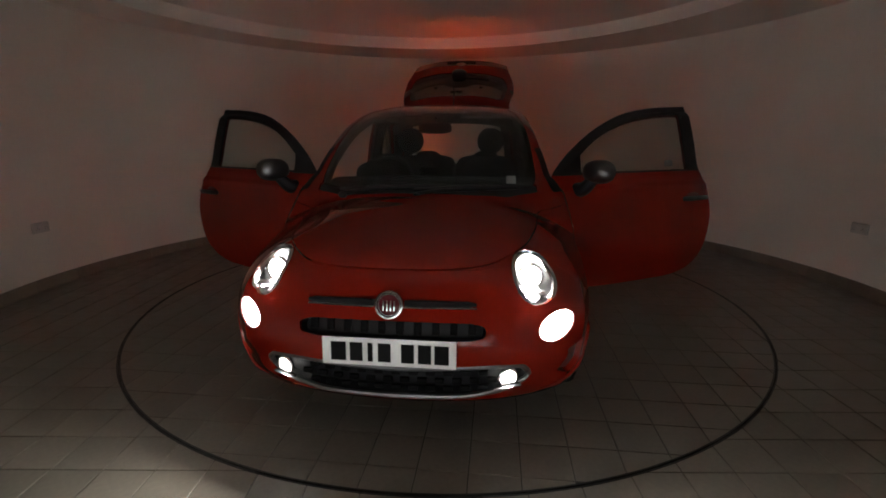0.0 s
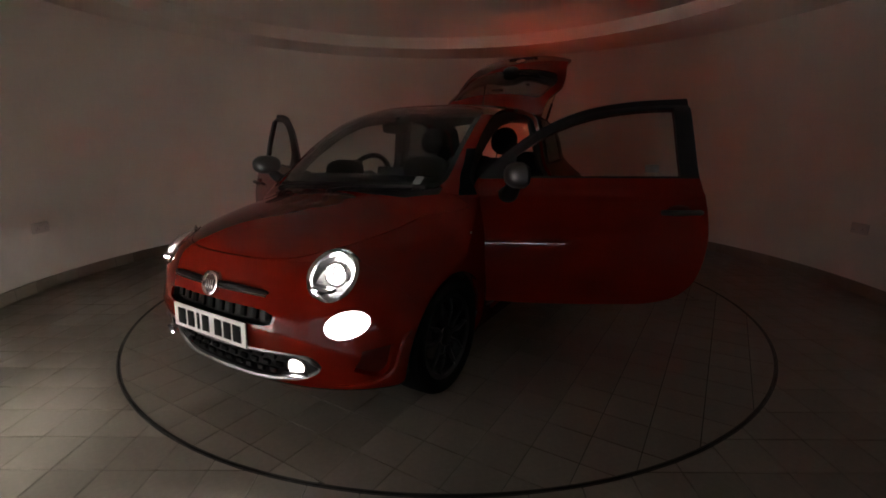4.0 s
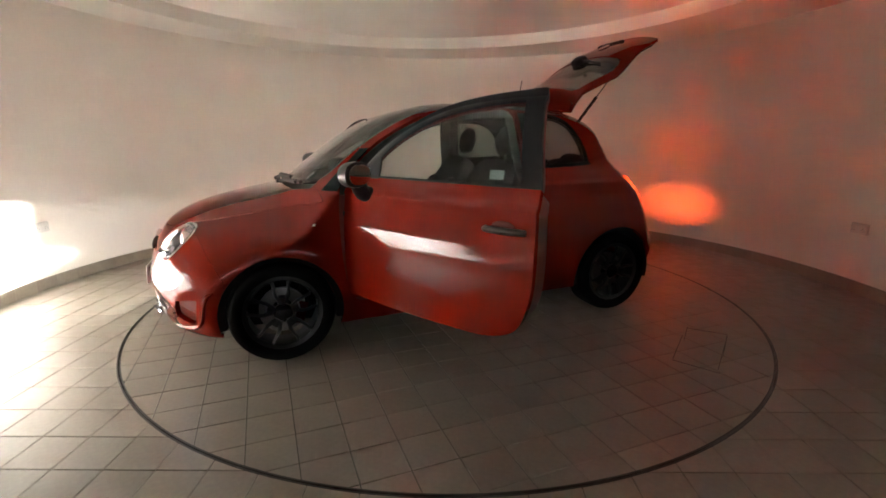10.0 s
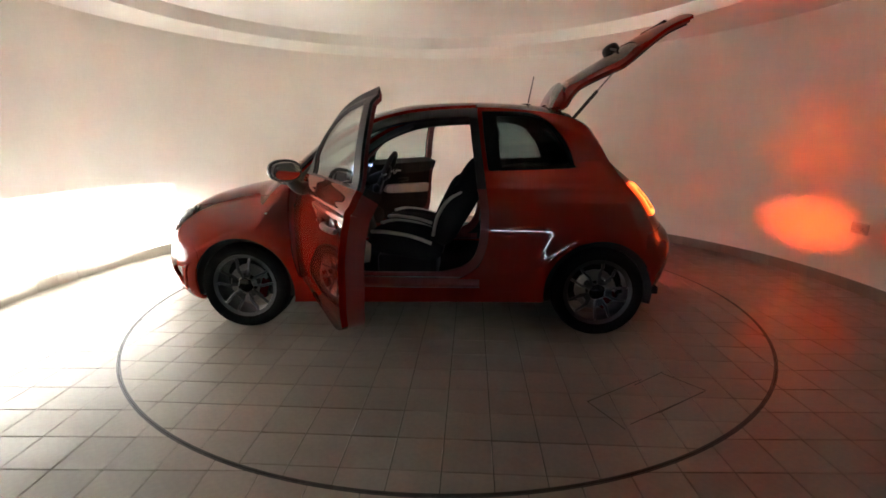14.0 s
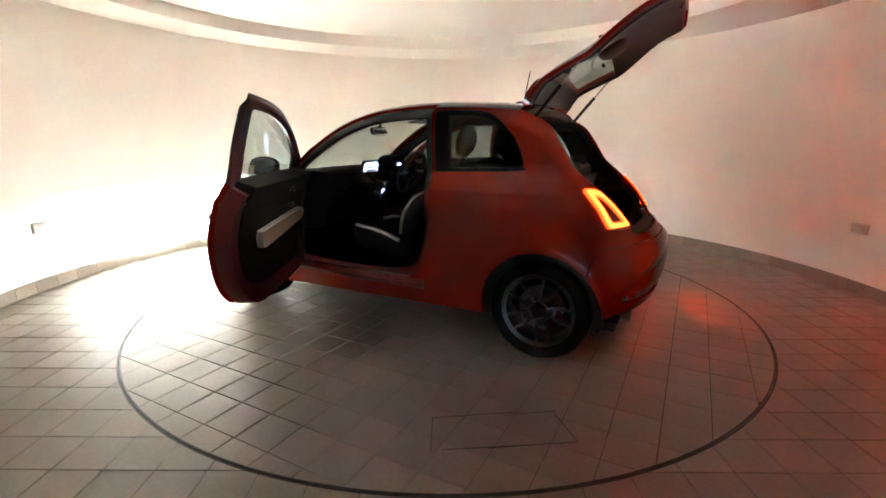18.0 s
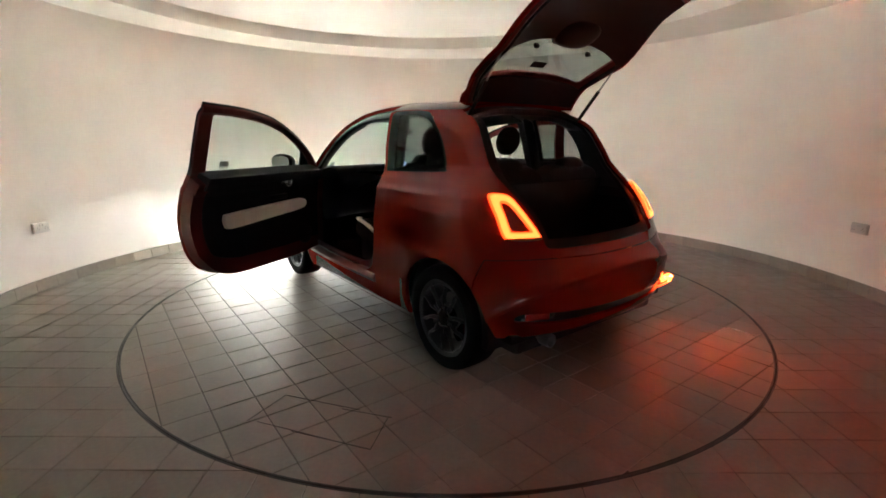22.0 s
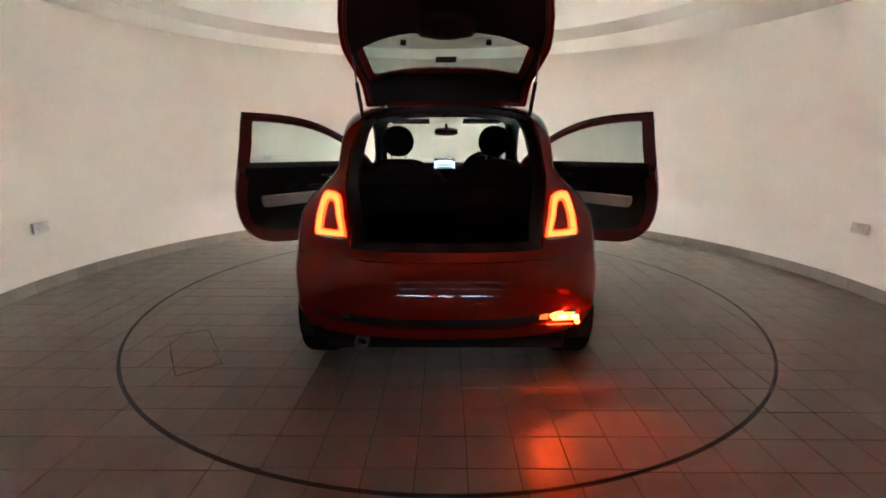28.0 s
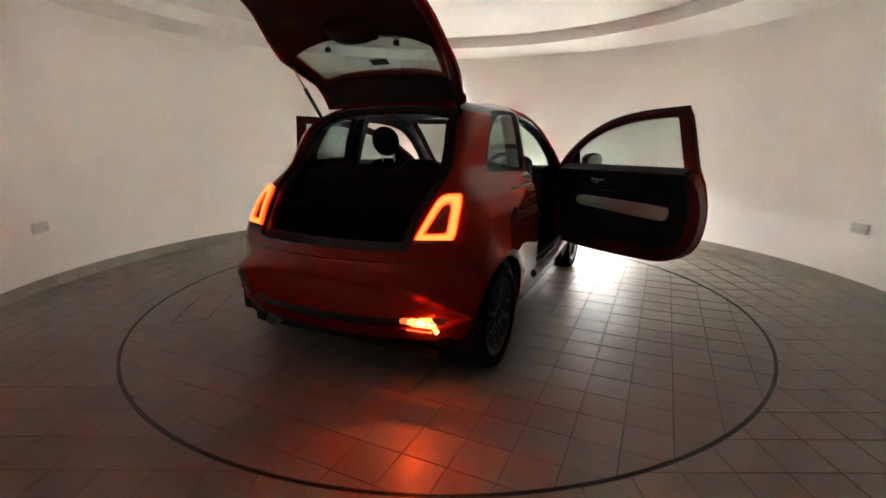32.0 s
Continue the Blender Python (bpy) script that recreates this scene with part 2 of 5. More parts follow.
def tube(path, r, n=10, closed=False, flat=1.0):
    """A round bar along a line; r may be one radius or one for each point."""
    p = np.asarray(path, float)
    k = len(p)
    rs = np.broadcast_to(np.asarray(r, float), (k,))
    tan = (np.roll(p, -1, 0) - np.roll(p, 1, 0)) if closed else np.gradient(p, axis=0)
    tan = tan / np.maximum(np.linalg.norm(tan, axis=1)[:, None], 1e-9)
    up = np.array([0, 0, 1.0]) if abs(tan[:, 2]).mean() < 0.8 else np.array([1.0, 0, 0])
    v = []
    for q, t, rad in zip(p, tan, rs):
        a = np.cross(t, up)
        a /= max(np.linalg.norm(a), 1e-9)
        b = np.cross(a, t)
        for s in np.arange(n) * 2 * math.pi / n:
            v.append(q + rad * (math.cos(s) * a + flat * math.sin(s) * b))
    fs = [(i * n + j, i * n + (j + 1) % n, ((i + 1) % k) * n + (j + 1) % n, ((i + 1) % k) * n + j) for i in range(k if closed else k - 1) for j in range(n)]
    if not closed:
        fs += [tuple(reversed(range(n))), tuple((k - 1) * n + j for j in range(n))]
    return (np.array(v), fs)


def slab(outline, t):
    """A flat plate in the x-y plane with this outline, from z = 0 down to -t."""
    o = np.asarray(outline, float)
    k = len(o)
    area = np.sum(o[:, 0] * np.roll(o[:, 1], -1) - np.roll(o[:, 0], -1) * o[:, 1])
    if area < 0:
        o = o[::-1]
    v = np.concatenate([np.c_[o, np.zeros(k)], np.c_[o, np.full(k, -t)]])
    fs = [tuple(range(k)), tuple(reversed(range(k, 2 * k)))] + [(i, i + k, (i + 1) % k + k, (i + 1) % k) for i in range(k)]
    return (v, fs)


def oval(a, b, n=32, turn=0.0):
    t = np.arange(n) * 2 * math.pi / n
    x, y = a * np.cos(t), b * np.sin(t)
    c, s = math.cos(radians(turn)), math.sin(radians(turn))
    return np.c_[x * c - y * s, x * s + y * c]


# ---- the room ----
ROOM_R, TABLE_R, WALL_TOP, SOFFIT_R, CEIL_Z = 3.39, 2.24, 2.355, 2.70, 2.475
GAP = math.asin(1.85 / ROOM_R)


def arc_wall(r0, r1, z0, z1, a0, a1, n):
    """A curved wall between two radii, two heights and two angles."""
    a = np.linspace(a0, a1, n + 1)
    v = []
    for t in a:
        c, s = math.cos(t), math.sin(t)
        v += [(r0 * c, r0 * s, z0), (r1 * c, r1 * s, z0), (r1 * c, r1 * s, z1), (r0 * c, r0 * s, z1)]
    fs = []
    for i in range(n):
        for j in range(4):
            k = (j + 1) % 4
            fs.append((i * 4 + j, i * 4 + k, i * 4 + 4 + k, i * 4 + 4 + j))
    fs += [(3, 2, 1, 0), tuple(n * 4 + j for j in range(4))]
    return (np.array(v), fs)


def soffit():
    """The lower ring of the ceiling; its inner edge lies a little off the middle of the room."""
    v, fs = arc_wall(SOFFIT_R, ROOM_R + 0.1, WALL_TOP, WALL_TOP + 0.14, 0, 2 * math.pi, 180)
    near = np.hypot(v[:, 0], v[:, 1]) < SOFFIT_R + 0.01
    v = v.copy()
    v[near, 0] -= 0.16
    v[near, 1] -= 0.05
    return (v, fs)


def build_room():
    a0, a1 = -math.pi / 2 + GAP, 1.5 * math.pi - GAP
    tagged(link("wall_round", flipped(arc_wall(ROOM_R, ROOM_R + 0.16, -0.05, 2.7, a0, a1, 160)), WALL),
           "smooth cream-painted curved wall of a round room", "wall", kind="structure")
    tagged(link("ceiling_soffit", flipped(soffit()), CEIL),
           "lower plaster ring round the edge of the ceiling", "ceiling", kind="structure")
    tagged(link("ceiling", moved(slab(oval(ROOM_R + 0.1, ROOM_R + 0.1, 120), 0.12), z=CEIL_Z + 0.13), CEIL),
           "plain white plaster ceiling of a round room", "ceiling", kind="structure")
    # unseen passage and shutter, added behind the viewpoint to bound the bounced light
    w = 1.85
    y0, y1 = -math.cos(GAP) * ROOM_R - 0.05, -4.45
    for name, sx in (("wall_passage_east", 1), ("wall_passage_west", -1)):
        tagged(link(name, moved(box(0.16, abs(y1 - y0), 2.75, 0), sx * (w + 0.08), (y0 + y1) / 2, 1.32), PASSAGE), "unseen grey passage wall added behind the viewpoint", "wall", kind="structure")
    shutter = tagged(link("door_shutter", moved(box(2 * w, 0.06, 2.62, 0), 0, y1 - 0.05, 1.345), SHUTTER), "unseen shutter added behind the viewpoint to return some light", "door", kind="structure")
    for i in range(26):
        link("slat", moved(box(2 * w - 0.02, 0.016, 0.088, 0.006), 0, y1 - 0.012, 0.09 + 0.1 * i), SHUTTER, shutter)
    # unseen glowing strips, added so the paint shows thin broken line reflections
    tagged(link("daylight_gap", join(*[moved(box(lw, 0.01, 0.013, 0), x, y1 - 0.03, 0.012) for x, lw in ((-0.76, 1.02), (0.0, 0.24), (0.76, 1.02))]), GLINT_STRIP), "unseen glowing strips added for line reflections in the car paint", "window", kind="structure")
    tagged(link("ceiling_passage", moved(box(2 * w + 0.32, abs(y1 - y0) - 0.2, 0.12, 0), 0, (y0 + y1) / 2 - 0.1, 2.46), PASSAGE), "unseen grey passage ceiling added behind the viewpoint", "ceiling", kind="structure")
    tagged(link("floor_passage", moved(box(2 * w, abs(y1) - 2.75, 0.1, 0), 0, (y1 - 2.75) / 2, -0.054), TILE), "unseen beige passage floor added behind the viewpoint", "floor", kind="structure")


def socket(angle, z):
    c, s = math.cos(angle), math.sin(angle)
    thing = new("wall_socket")
    thing.matrix_basis = Matrix.Translation((c * (ROOM_R - 0.001), s * (ROOM_R - 0.001), z)) @ pose(0, 0, 0, 0, 0, math.degrees(angle) + 90)
    tagged(thing, "white plastic double socket on the curved wall", "socket", "wall sockets")
    link("back_box", moved(box(0.146, 0.022, 0.086, 0.004), y=0.006), SOCKET, thing)
    link("face_plate", moved(box(0.140, 0.006, 0.080, 0.002), y=0.019), SOCKET, thing)
    for x in (-0.04, 0.04):
        link("switch", moved(box(0.012, 0.006, 0.022, 0.002), x - 0.028 * np.sign(x), 0.024, 0.02), SOCKET, thing)
        link("outlet", join(*[moved(box(0.008, 0.003, 0.004, 0), x + dx, 0.0215, dz) for dx, dz in ((-0.011, -0.012), (0.011, -0.012))],
                            moved(box(0.004, 0.003, 0.009, 0), x, 0.0215, 0.004)), SOCKET_DARK, thing)


def tile_outline(cx, cy, h, ok, arc_r=None):
    """The part of a square tile that ok() keeps, with its cut edge along a circle."""
    n = 10
    e = np.linspace(-h, h, n + 1)[:-1]
    ring = np.concatenate([np.c_[e, np.full(n, -h)], np.c_[np.full(n, h), e], np.c_[-e, np.full(n, h)], np.c_[np.full(n, -h), -e]]) + (cx, cy)
    k = len(ring)
    val = np.array([ok(p) for p in ring])
    if (val > 0).all():
        return None
    out = []
    for i in range(k):
        j = (i + 1) % k
        if val[i] > 0:
            out.append(ring[i])
        if (val[i] > 0) != (val[j] > 0):
            t = val[i] / (val[i] - val[j])
            q = ring[i] + (ring[j] - ring[i]) * t
            out.append(q)
            if val[i] > 0 and arc_r:
                # follow the circle to the point where the outline comes back in
                m = j
                for _ in range(k):
                    if val[m] <= 0 < val[(m + 1) % k]:
                        break
                    m = (m + 1) % k
                mm = (m + 1) % k
                t2 = val[m] / (val[m] - val[mm])
                q2 = ring[m] + (ring[mm] - ring[m]) * t2
                for s in (0.25, 0.5, 0.75):
                    w = q + (q2 - q) * s
                    out.append(w / np.linalg.norm(w) * arc_r)
    out = np.array(out) if out else np.zeros((0, 2))
    if len(out) < 3:
        return out
    area = 0.5 * abs(np.sum(out[:, 0] * np.roll(out[:, 1], -1) - np.roll(out[:, 0], -1) * out[:, 1]))
    return out if area > 2e-4 else np.zeros((0, 2))


def full_tile(h):
    """A square tile with a softened upper edge; its top lies at z = 0."""
    k = h - 0.0020
    sq = ((-1, -1), (1, -1), (1, 1), (-1, 1))
    v = [(k * a, k * b, 0.0) for a, b in sq] + [(h * a, h * b, -0.0014) for a, b in sq] + [(h * a, h * b, -0.008) for a, b in sq]
    fs = [(0, 1, 2, 3)] + [(i + o, i + 4 + o, (i + 1) % 4 + 4 + o, (i + 1) % 4 + o) for o in (0, 4) for i in range(4)]
    return (np.array(v), fs)


def lay_tiles(parent, pitch, ox, oy, reach, ok, arc_of, near, turn=0.0):
    """Tiles on a grid: whole ones share a mesh, cut ones follow the circles."""
    h = pitch / 2 - 0.0022
    whole = link("tile", full_tile(h), TILE, parent, sharp=20)
    data = whole.data
    bpy.data.objects.remove(whole)
    rest, count = [], 0
    n = int(reach / pitch) + 2
    fx, fy = ox % pitch, oy % pitch
    spots = [(fx + (i + 0.5) * pitch, fy + (j + 0.5) * pitch) for i in range(-n, n) for j in range(-n, n)]
    spots.sort(key=near)
    for cx, cy in spots:
        o = tile_outline(cx, cy, h, ok, arc_of(cx, cy))
        if o is not None and len(o) < 3:
            continue
        dz = random.uniform(-0.0006, 0.0002)
        tilt = (random.uniform(-0.18, 0.18), random.uniform(-0.18, 0.18))
        if count < 300:
            if o is None:
                place("tile", data, parent, pose(cx, cy, dz, tilt[0], tilt[1], 0))
            else:
                link("tile", moved(slab(o - (cx, cy), 0.008), 0, 0, 0), TILE, parent, sharp=20, at=pose(cx, cy, dz))
            count += 1
        else:
            rest.append(moved(full_tile(h), cx, cy, dz) if o is None else moved(slab(o, 0.008), 0, 0, dz))
    if rest:
        tagged(link("tiles", join(*rest), TILE, parent, sharp=20), kind="stuff")


def build_floor():
    floor = tagged(link("floor", moved(flipped(arc_wall(TABLE_R + 0.005, ROOM_R + 0.12, -0.12, 0.0, 0, 2 * math.pi, 160)), 0, 0, -0.0045), GROUT),
                   "floor of square beige ceramic tiles round a turntable", "floor", kind="structure")
    tagged(link("floor_edge_ring", flipped(arc_wall(TABLE_R + 0.005, TABLE_R + 0.0105, -0.1, 0.001, 0, 2 * math.pi, 200)), RING), "dark steel edge ring in the floor", "trim", kind="structure")

    def ok(p):
        q = math.hypot(p[0], p[1])
        return min(q - TABLE_R - 0.0115, ROOM_R - 0.003 - q) if p[1] > -3.0 or abs(p[0]) > 1.34 else q - TABLE_R
    lay_tiles(floor, 0.2022, 0.0955, -2.1145, ROOM_R, ok,
              lambda x, y: TABLE_R + 0.0115 if math.hypot(x, y) < 2.8 else ROOM_R - 0.003, lambda p: math.hypot(p[0], p[1] + 3.6))
    tagged(link("floor_pit", moved(slab(oval(TABLE_R + 0.05, TABLE_R + 0.05, 64), 0.05), z=-0.13), GROUT), "dark pit under the turntable", "floor", kind="structure")
    skirt = tagged(link("baseboard", flipped(arc_wall(ROOM_R - 0.004, ROOM_R + 0.004, -0.004, 0.094, -math.pi / 2 + GAP, 1.5 * math.pi - GAP, 160)), GROUT),
                   "low skirting of beige ceramic tiles along the wall", "baseboard", kind="structure")
    step = 0.2035 / ROOM_R
    piece = arc_wall(ROOM_R - 0.013, ROOM_R - 0.002, 0.001, 0.099, -step / 2 + 0.0006, step / 2 - 0.0006, 2)
    piece = (piece[0] - (ROOM_R, 0, 0), flipped(piece)[1])
    data = None
    n = int((2 * math.pi - 2 * GAP) / step)
    for i in range(n):
        a = -math.pi / 2 + GAP + step * (i + 0.5)
        at = Matrix.Translation((ROOM_R * math.cos(a), ROOM_R * math.sin(a), 0)) @ pose(0, 0, 0, 0, 0, math.degrees(a) + random.uniform(-0.15, 0.15))
        if data is None:
            data = link("skirting_tile", piece, SKIRT, skirt, sharp=20, at=at).data
        else:
            place("skirting_tile", data, skirt, at)


def build_turntable():
    table = new("turntable")
    tagged(table, "round turntable tiled in beige ceramic with a dark rim", "turntable")
    link("deck", moved(slab(oval(TABLE_R - 0.004, TABLE_R - 0.004, 160), 0.1), z=-0.0045), GROUT, table, sharp=30)
    link("edge_ring", arc_wall(TABLE_R - 0.009, TABLE_R - 0.002, -0.09, 0.0015, 0, 2 * math.pi, 200)[0:2], RING, table, "dark steel edge ring")
    # an access cover let into the tiles: dark joints cut across them
    for pts in (((-0.775, 1.587), (-0.887, 1.801)), ((-0.775, 1.587), (-1.114, 1.352)), ((-1.055, 1.416), (-1.257, 1.264)), ((-1.24, 1.27), (-1.397, 1.448)),
                ((-1.397, 1.448), (-1.082, 1.666)), ((-0.92, 1.764), (-1.376, 1.465))):
        (x0, y0), (x1, y1) = pts
        link("cover_joint", moved(box(math.hypot(x1 - x0, y1 - y0), 0.0032, 0.002, 0), (x0 + x1) / 2, (y0 + y1) / 2, 0.0006, 0, 0, math.degrees(math.atan2(y1 - y0, x1 - x0))), GROUT, table)
    r = TABLE_R - 0.010
    lay_tiles(table, 0.2, -0.899, 1.915, r, lambda p: r - math.hypot(p[0], p[1]), lambda x, y: r, lambda p: -min(math.hypot(p[0], p[1]), 2.0))
    return table


# ---- the car: x forward, y to its left, z up, from the middle of the wheelbase ----
# outline of the body in its middle plane: x, z, depth of the rounding towards the side, squareness
MIDLINE = [(1.70, 0.175, 0.33, 2.3), (1.80, 0.195, 0.36, 2.3), (1.845, 0.26, 0.38, 2.3), (1.862, 0.36, 0.40, 2.35), (1.878, 0.44, 0.41, 2.35), (1.886, 0.488, 0.42, 2.35),
           (1.878, 0.525, 0.43, 2.35), (1.859, 0.58, 0.43, 2.35), (1.825, 0.66, 0.42, 2.35), (1.77, 0.745, 0.40, 2.35), (1.69, 0.80, 0.37, 2.35), (1.55, 0.855, 0.34, 2.35),
           (1.35, 0.905, 0.32, 2.4), (1.18, 0.938, 0.30, 2.4), (1.06, 0.968, 0.29, 2.4), (0.97, 1.035, 0.26, 2.6), (0.86, 1.122, 0.23, 2.7),
           (0.65, 1.272, 0.19, 2.9), (0.42, 1.392, 0.16, 3.1), (0.16, 1.462, 0.13, 3.2), (-0.12, 1.487, 0.115, 3.2), (-0.40, 1.492, 0.115, 3.2),
           (-0.68, 1.478, 0.12, 3.1), (-0.92, 1.450, 0.14, 3.0), (-1.08, 1.405, 0.17, 2.8), (-1.16, 1.345, 0.21, 2.7), (-1.28, 1.205, 0.25, 2.6),
           (-1.42, 1.035, 0.29, 2.6), (-1.55, 0.87, 0.33, 2.6), (-1.640, 0.735, 0.36, 2.6), (-1.678, 0.692, 0.37, 2.6), (-1.722, 0.650, 0.38, 2.6), (-1.7455, 0.602, 0.38, 2.6), (-1.7410, 0.570, 0.38, 2.6), (-1.7460, 0.538, 0.38, 2.6), (-1.748, 0.470, 0.38, 2.6),
           (-1.735, 0.40, 0.36, 2.5), (-1.70, 0.30, 0.33, 2.5), (-1.63, 0.255, 0.30, 2.4)]
WIDTH = [(0.15, 0.735), (0.22, 0.765), (0.32, 0.79), (0.45, 0.808), (0.58, 0.815), (0.72, 0.812), (0.84, 0.798), (0.93, 0.776), (1.0, 0.745),
         (1.06, 0.712), (1.2, 0.685), (1.32, 0.655), (1.42, 0.625), (1.52, 0.59)]
WIDE = curve(WIDTH, 10, closed=False)


def half_width(x, z):
    b = np.interp(z, WIDE[:, 0], WIDE[:, 1])
    high = np.clip((z - 0.86) / 0.24, 0, 1) ** 1.2
    back = np.clip((-0.35 - x) / 0.95, 0, 1.3) ** 1.6
    low_back = np.clip((-1.05 - x) / 0.6, 0, 1.2) ** 2
    front = np.clip((x - 1.2) / 0.6, 0, 1.2) ** 2
    b = b * (1 - 0.17 * back * high) * (1 - 0.092 * low_back) * (1 - 0.045 * front)
    b = b - 0.012 * np.exp(-((z - 0.40) / 0.07) ** 2) * np.clip(1 - (np.abs(x) / 0.8) ** 4, 0, 1)
    # soft crease along the side under the belt, and fuller wings over the wheels
    side = np.clip((1.45 - np.abs(x + 0.1)) / 0.35, 0, 1)
    step = np.clip((z - 0.945) / 0.03, 0, 1)
    b = b - 0.007 * side * step * step * (3 - 2 * step)
    b = b + 0.005 * side * np.exp(-((z - 0.945) / 0.018) ** 2)
    b = b + 0.005 * side * np.exp(-((z - 0.74) / 0.10) ** 2)
    for wx in (1.15, -1.15):
        rr = np.hypot(x - wx, z - 0.29)
        b = b + 0.014 * np.exp(-((rr - 0.36) / 0.07) ** 2)
    return b


def body_half():
    """The outer skin of the left half, with normals."""
    c = curve(MIDLINE, 12, closed=False)
    seg = np.r_[0, np.cumsum(np.hypot(np.diff(c[:, 0]), np.diff(c[:, 1])))]
    nu, nv = 400, 220
    u = np.linspace(0, seg[-1], nu)
    c = np.stack([np.interp(u, seg, c[:, k]) for k in range(4)], 1)
    f = u / seg[-1]
    sx = np.interp(f, [0, 0.13, 0.22, 0.36, 0.62, 0.80, 0.9, 1], [1.36, 1.30, 1.12, 0.72, -0.55, -1.12, -1.32, -1.38])
    sz = np.interp(sx, [-1.4, -1.0, -0.7, 0.6, 1.4], [0.265, 0.225, 0.205, 0.175, 0.175])
    w = np.linspace(0, 1, nv) ** 2.0
    x = c[:, :1] + (sx - c[:, 0])[:, None] * w
    z = c[:, 1:2] + (sz - c[:, 1])[:, None] * w
    d = np.hypot(sx - c[:, 0], sz - c[:, 1])[:, None] * w
    t = np.clip(d / c[:, 2:3], 0, 1)
    y = half_width(x, z) * (1 - (1 - t) ** 2.0) ** (1 / c[:, 3:4])
    y[:, 0] = 0
    p = np.stack([x, y, z], 2)
    n = np.cross(np.gradient(p, axis=1), np.gradient(p, axis=0))
    n[:, 0, 1] = 0
    n /= np.maximum(np.linalg.norm(n, axis=2, keepdims=True), 1e-9)
    if n[nu // 2, nv // 2, 1] < 0:
        n = -n
    v = np.concatenate([p, n], 2).reshape(-1, 6)
    fs = [(i * nv + j, (i + 1) * nv + j, (i + 1) * nv + j + 1, i * nv + j + 1) for i in range(nu - 1) for j in range(nv - 1)]
    a, b, cc = v[fs[9000][0], :3], v[fs[9000][1], :3], v[fs[9000][2], :3]
    if np.cross(b - a, cc - b) @ v[fs[9000][0], 3:6] < 0:
        fs = [tuple(reversed(q)) for q in fs]
    return (v, fs)


HINGE = np.array([0.74, 0.765, 0.0])
GATE = np.array([-0.95, 0.0, 1.452])
GATE_OPEN = np.array([0.082, 0.0, 0.006])  # the hinge arms carry the open gate forward over the roof
DOOR_TURN, DOOR_TURN_R, GATE_TURN = 60.8, 62.0, 81.5

DOOR = curve([(0.77, 0.36), (0.77, 0.36), (0.805, 0.55), (0.815, 0.80), (0.80, 0.955), (0.765, 1.035), (0.60, 1.185), (0.42, 1.30), (0.20, 1.391), (-0.05, 1.436), (-0.364, 1.455), (-0.364, 1.455),
              (-0.395, 1.2), (-0.425, 1.0), (-0.452, 0.76), (-0.435, 0.56), (-0.36, 0.415), (-0.20, 0.352), (0.05, 0.340), (0.4, 0.340)])
DOOR_GLASS = curve([(0.655, 1.045), (0.655, 1.045), (0.56, 1.145), (0.40, 1.255), (0.20, 1.338), (-0.03, 1.386), (-0.258, 1.402), (-0.280, 1.385), (-0.298, 1.2), (-0.318, 1.06), (-0.305, 1.045), (-0.305, 1.045)])
QUARTER = curve([(-0.446, 1.045), (-0.446, 1.045), (-0.955, 1.062), (-0.985, 1.09), (-0.95, 1.19), (-0.88, 1.29), (-0.78, 1.375), (-0.66, 1.41), (-0.398, 1.414), (-0.398, 1.414), (-0.422, 1.2)])
QUARTER_PANE = curve([(-0.525, 1.068), (-0.525, 1.068), (-0.930, 1.085), (-0.955, 1.105), (-0.925, 1.185), (-0.86, 1.278), (-0.77, 1.352), (-0.66, 1.384), (-0.490, 1.386), (-0.490, 1.386)])
SCREEN_EDGE = curve([(1.035, 0.0), (1.025, 0.25), (0.985, 0.45), (0.925, 0.575), (0.88, 0.60), (0.80, 0.605), (0.55, 0.575), (0.33, 0.53), (0.20, 0.48), (0.16, 0.42), (0.14, 0.2), (0.135, 0.0),
                     (0.14, -0.2), (0.16, -0.42), (0.20, -0.48), (0.33, -0.53), (0.55, -0.575), (0.80, -0.605), (0.88, -0.60), (0.925, -0.575), (0.985, -0.45), (1.025, -0.25)])
ROOF_GLASS = curve([(0.04, 0.0), (0.02, 0.3), (-0.02, 0.43), (-0.10, 0.45), (-0.62, 0.45), (-0.70, 0.42), (-0.73, 0.0), (-0.70, -0.42), (-0.62, -0.45), (-0.10, -0.45), (-0.02, -0.43), (0.02, -0.3)])
BONNET = curve([(1.95, 0.742), (1.95, 0.742), (1.76, 0.745), (1.62, 0.775), (1.45, 0.805), (1.2, 0.845), (1.04, 0.873), (0.93, 0.893), (0.86, 0.912), (0.86, 0.912), (0.86, 1.1), (0.86, 1.1), (1.95, 1.1), (1.95, 1.1)])
TAILGATE = curve([(-0.3, 0.715), (-0.3, 0.715), (0.30, 0.716), (0.44, 0.718), (0.472, 0.728), (0.476, 0.775), (0.487, 0.88), (0.525, 1.0), (0.535, 1.10), (0.515, 1.25), (0.48, 1.39), (0.46, 1.48), (0.46, 1.48), (-0.3, 1.5), (-0.3, 1.5)])
GATE_GLASS = curve([(-0.3, 1.0), (-0.3, 1.0), (0.36, 1.0), (0.44, 1.02), (0.47, 1.08), (0.46, 1.18), (0.445, 1.29), (0.42, 1.345), (0.3, 1.368), (-0.3, 1.376), (-0.3, 1.376)])
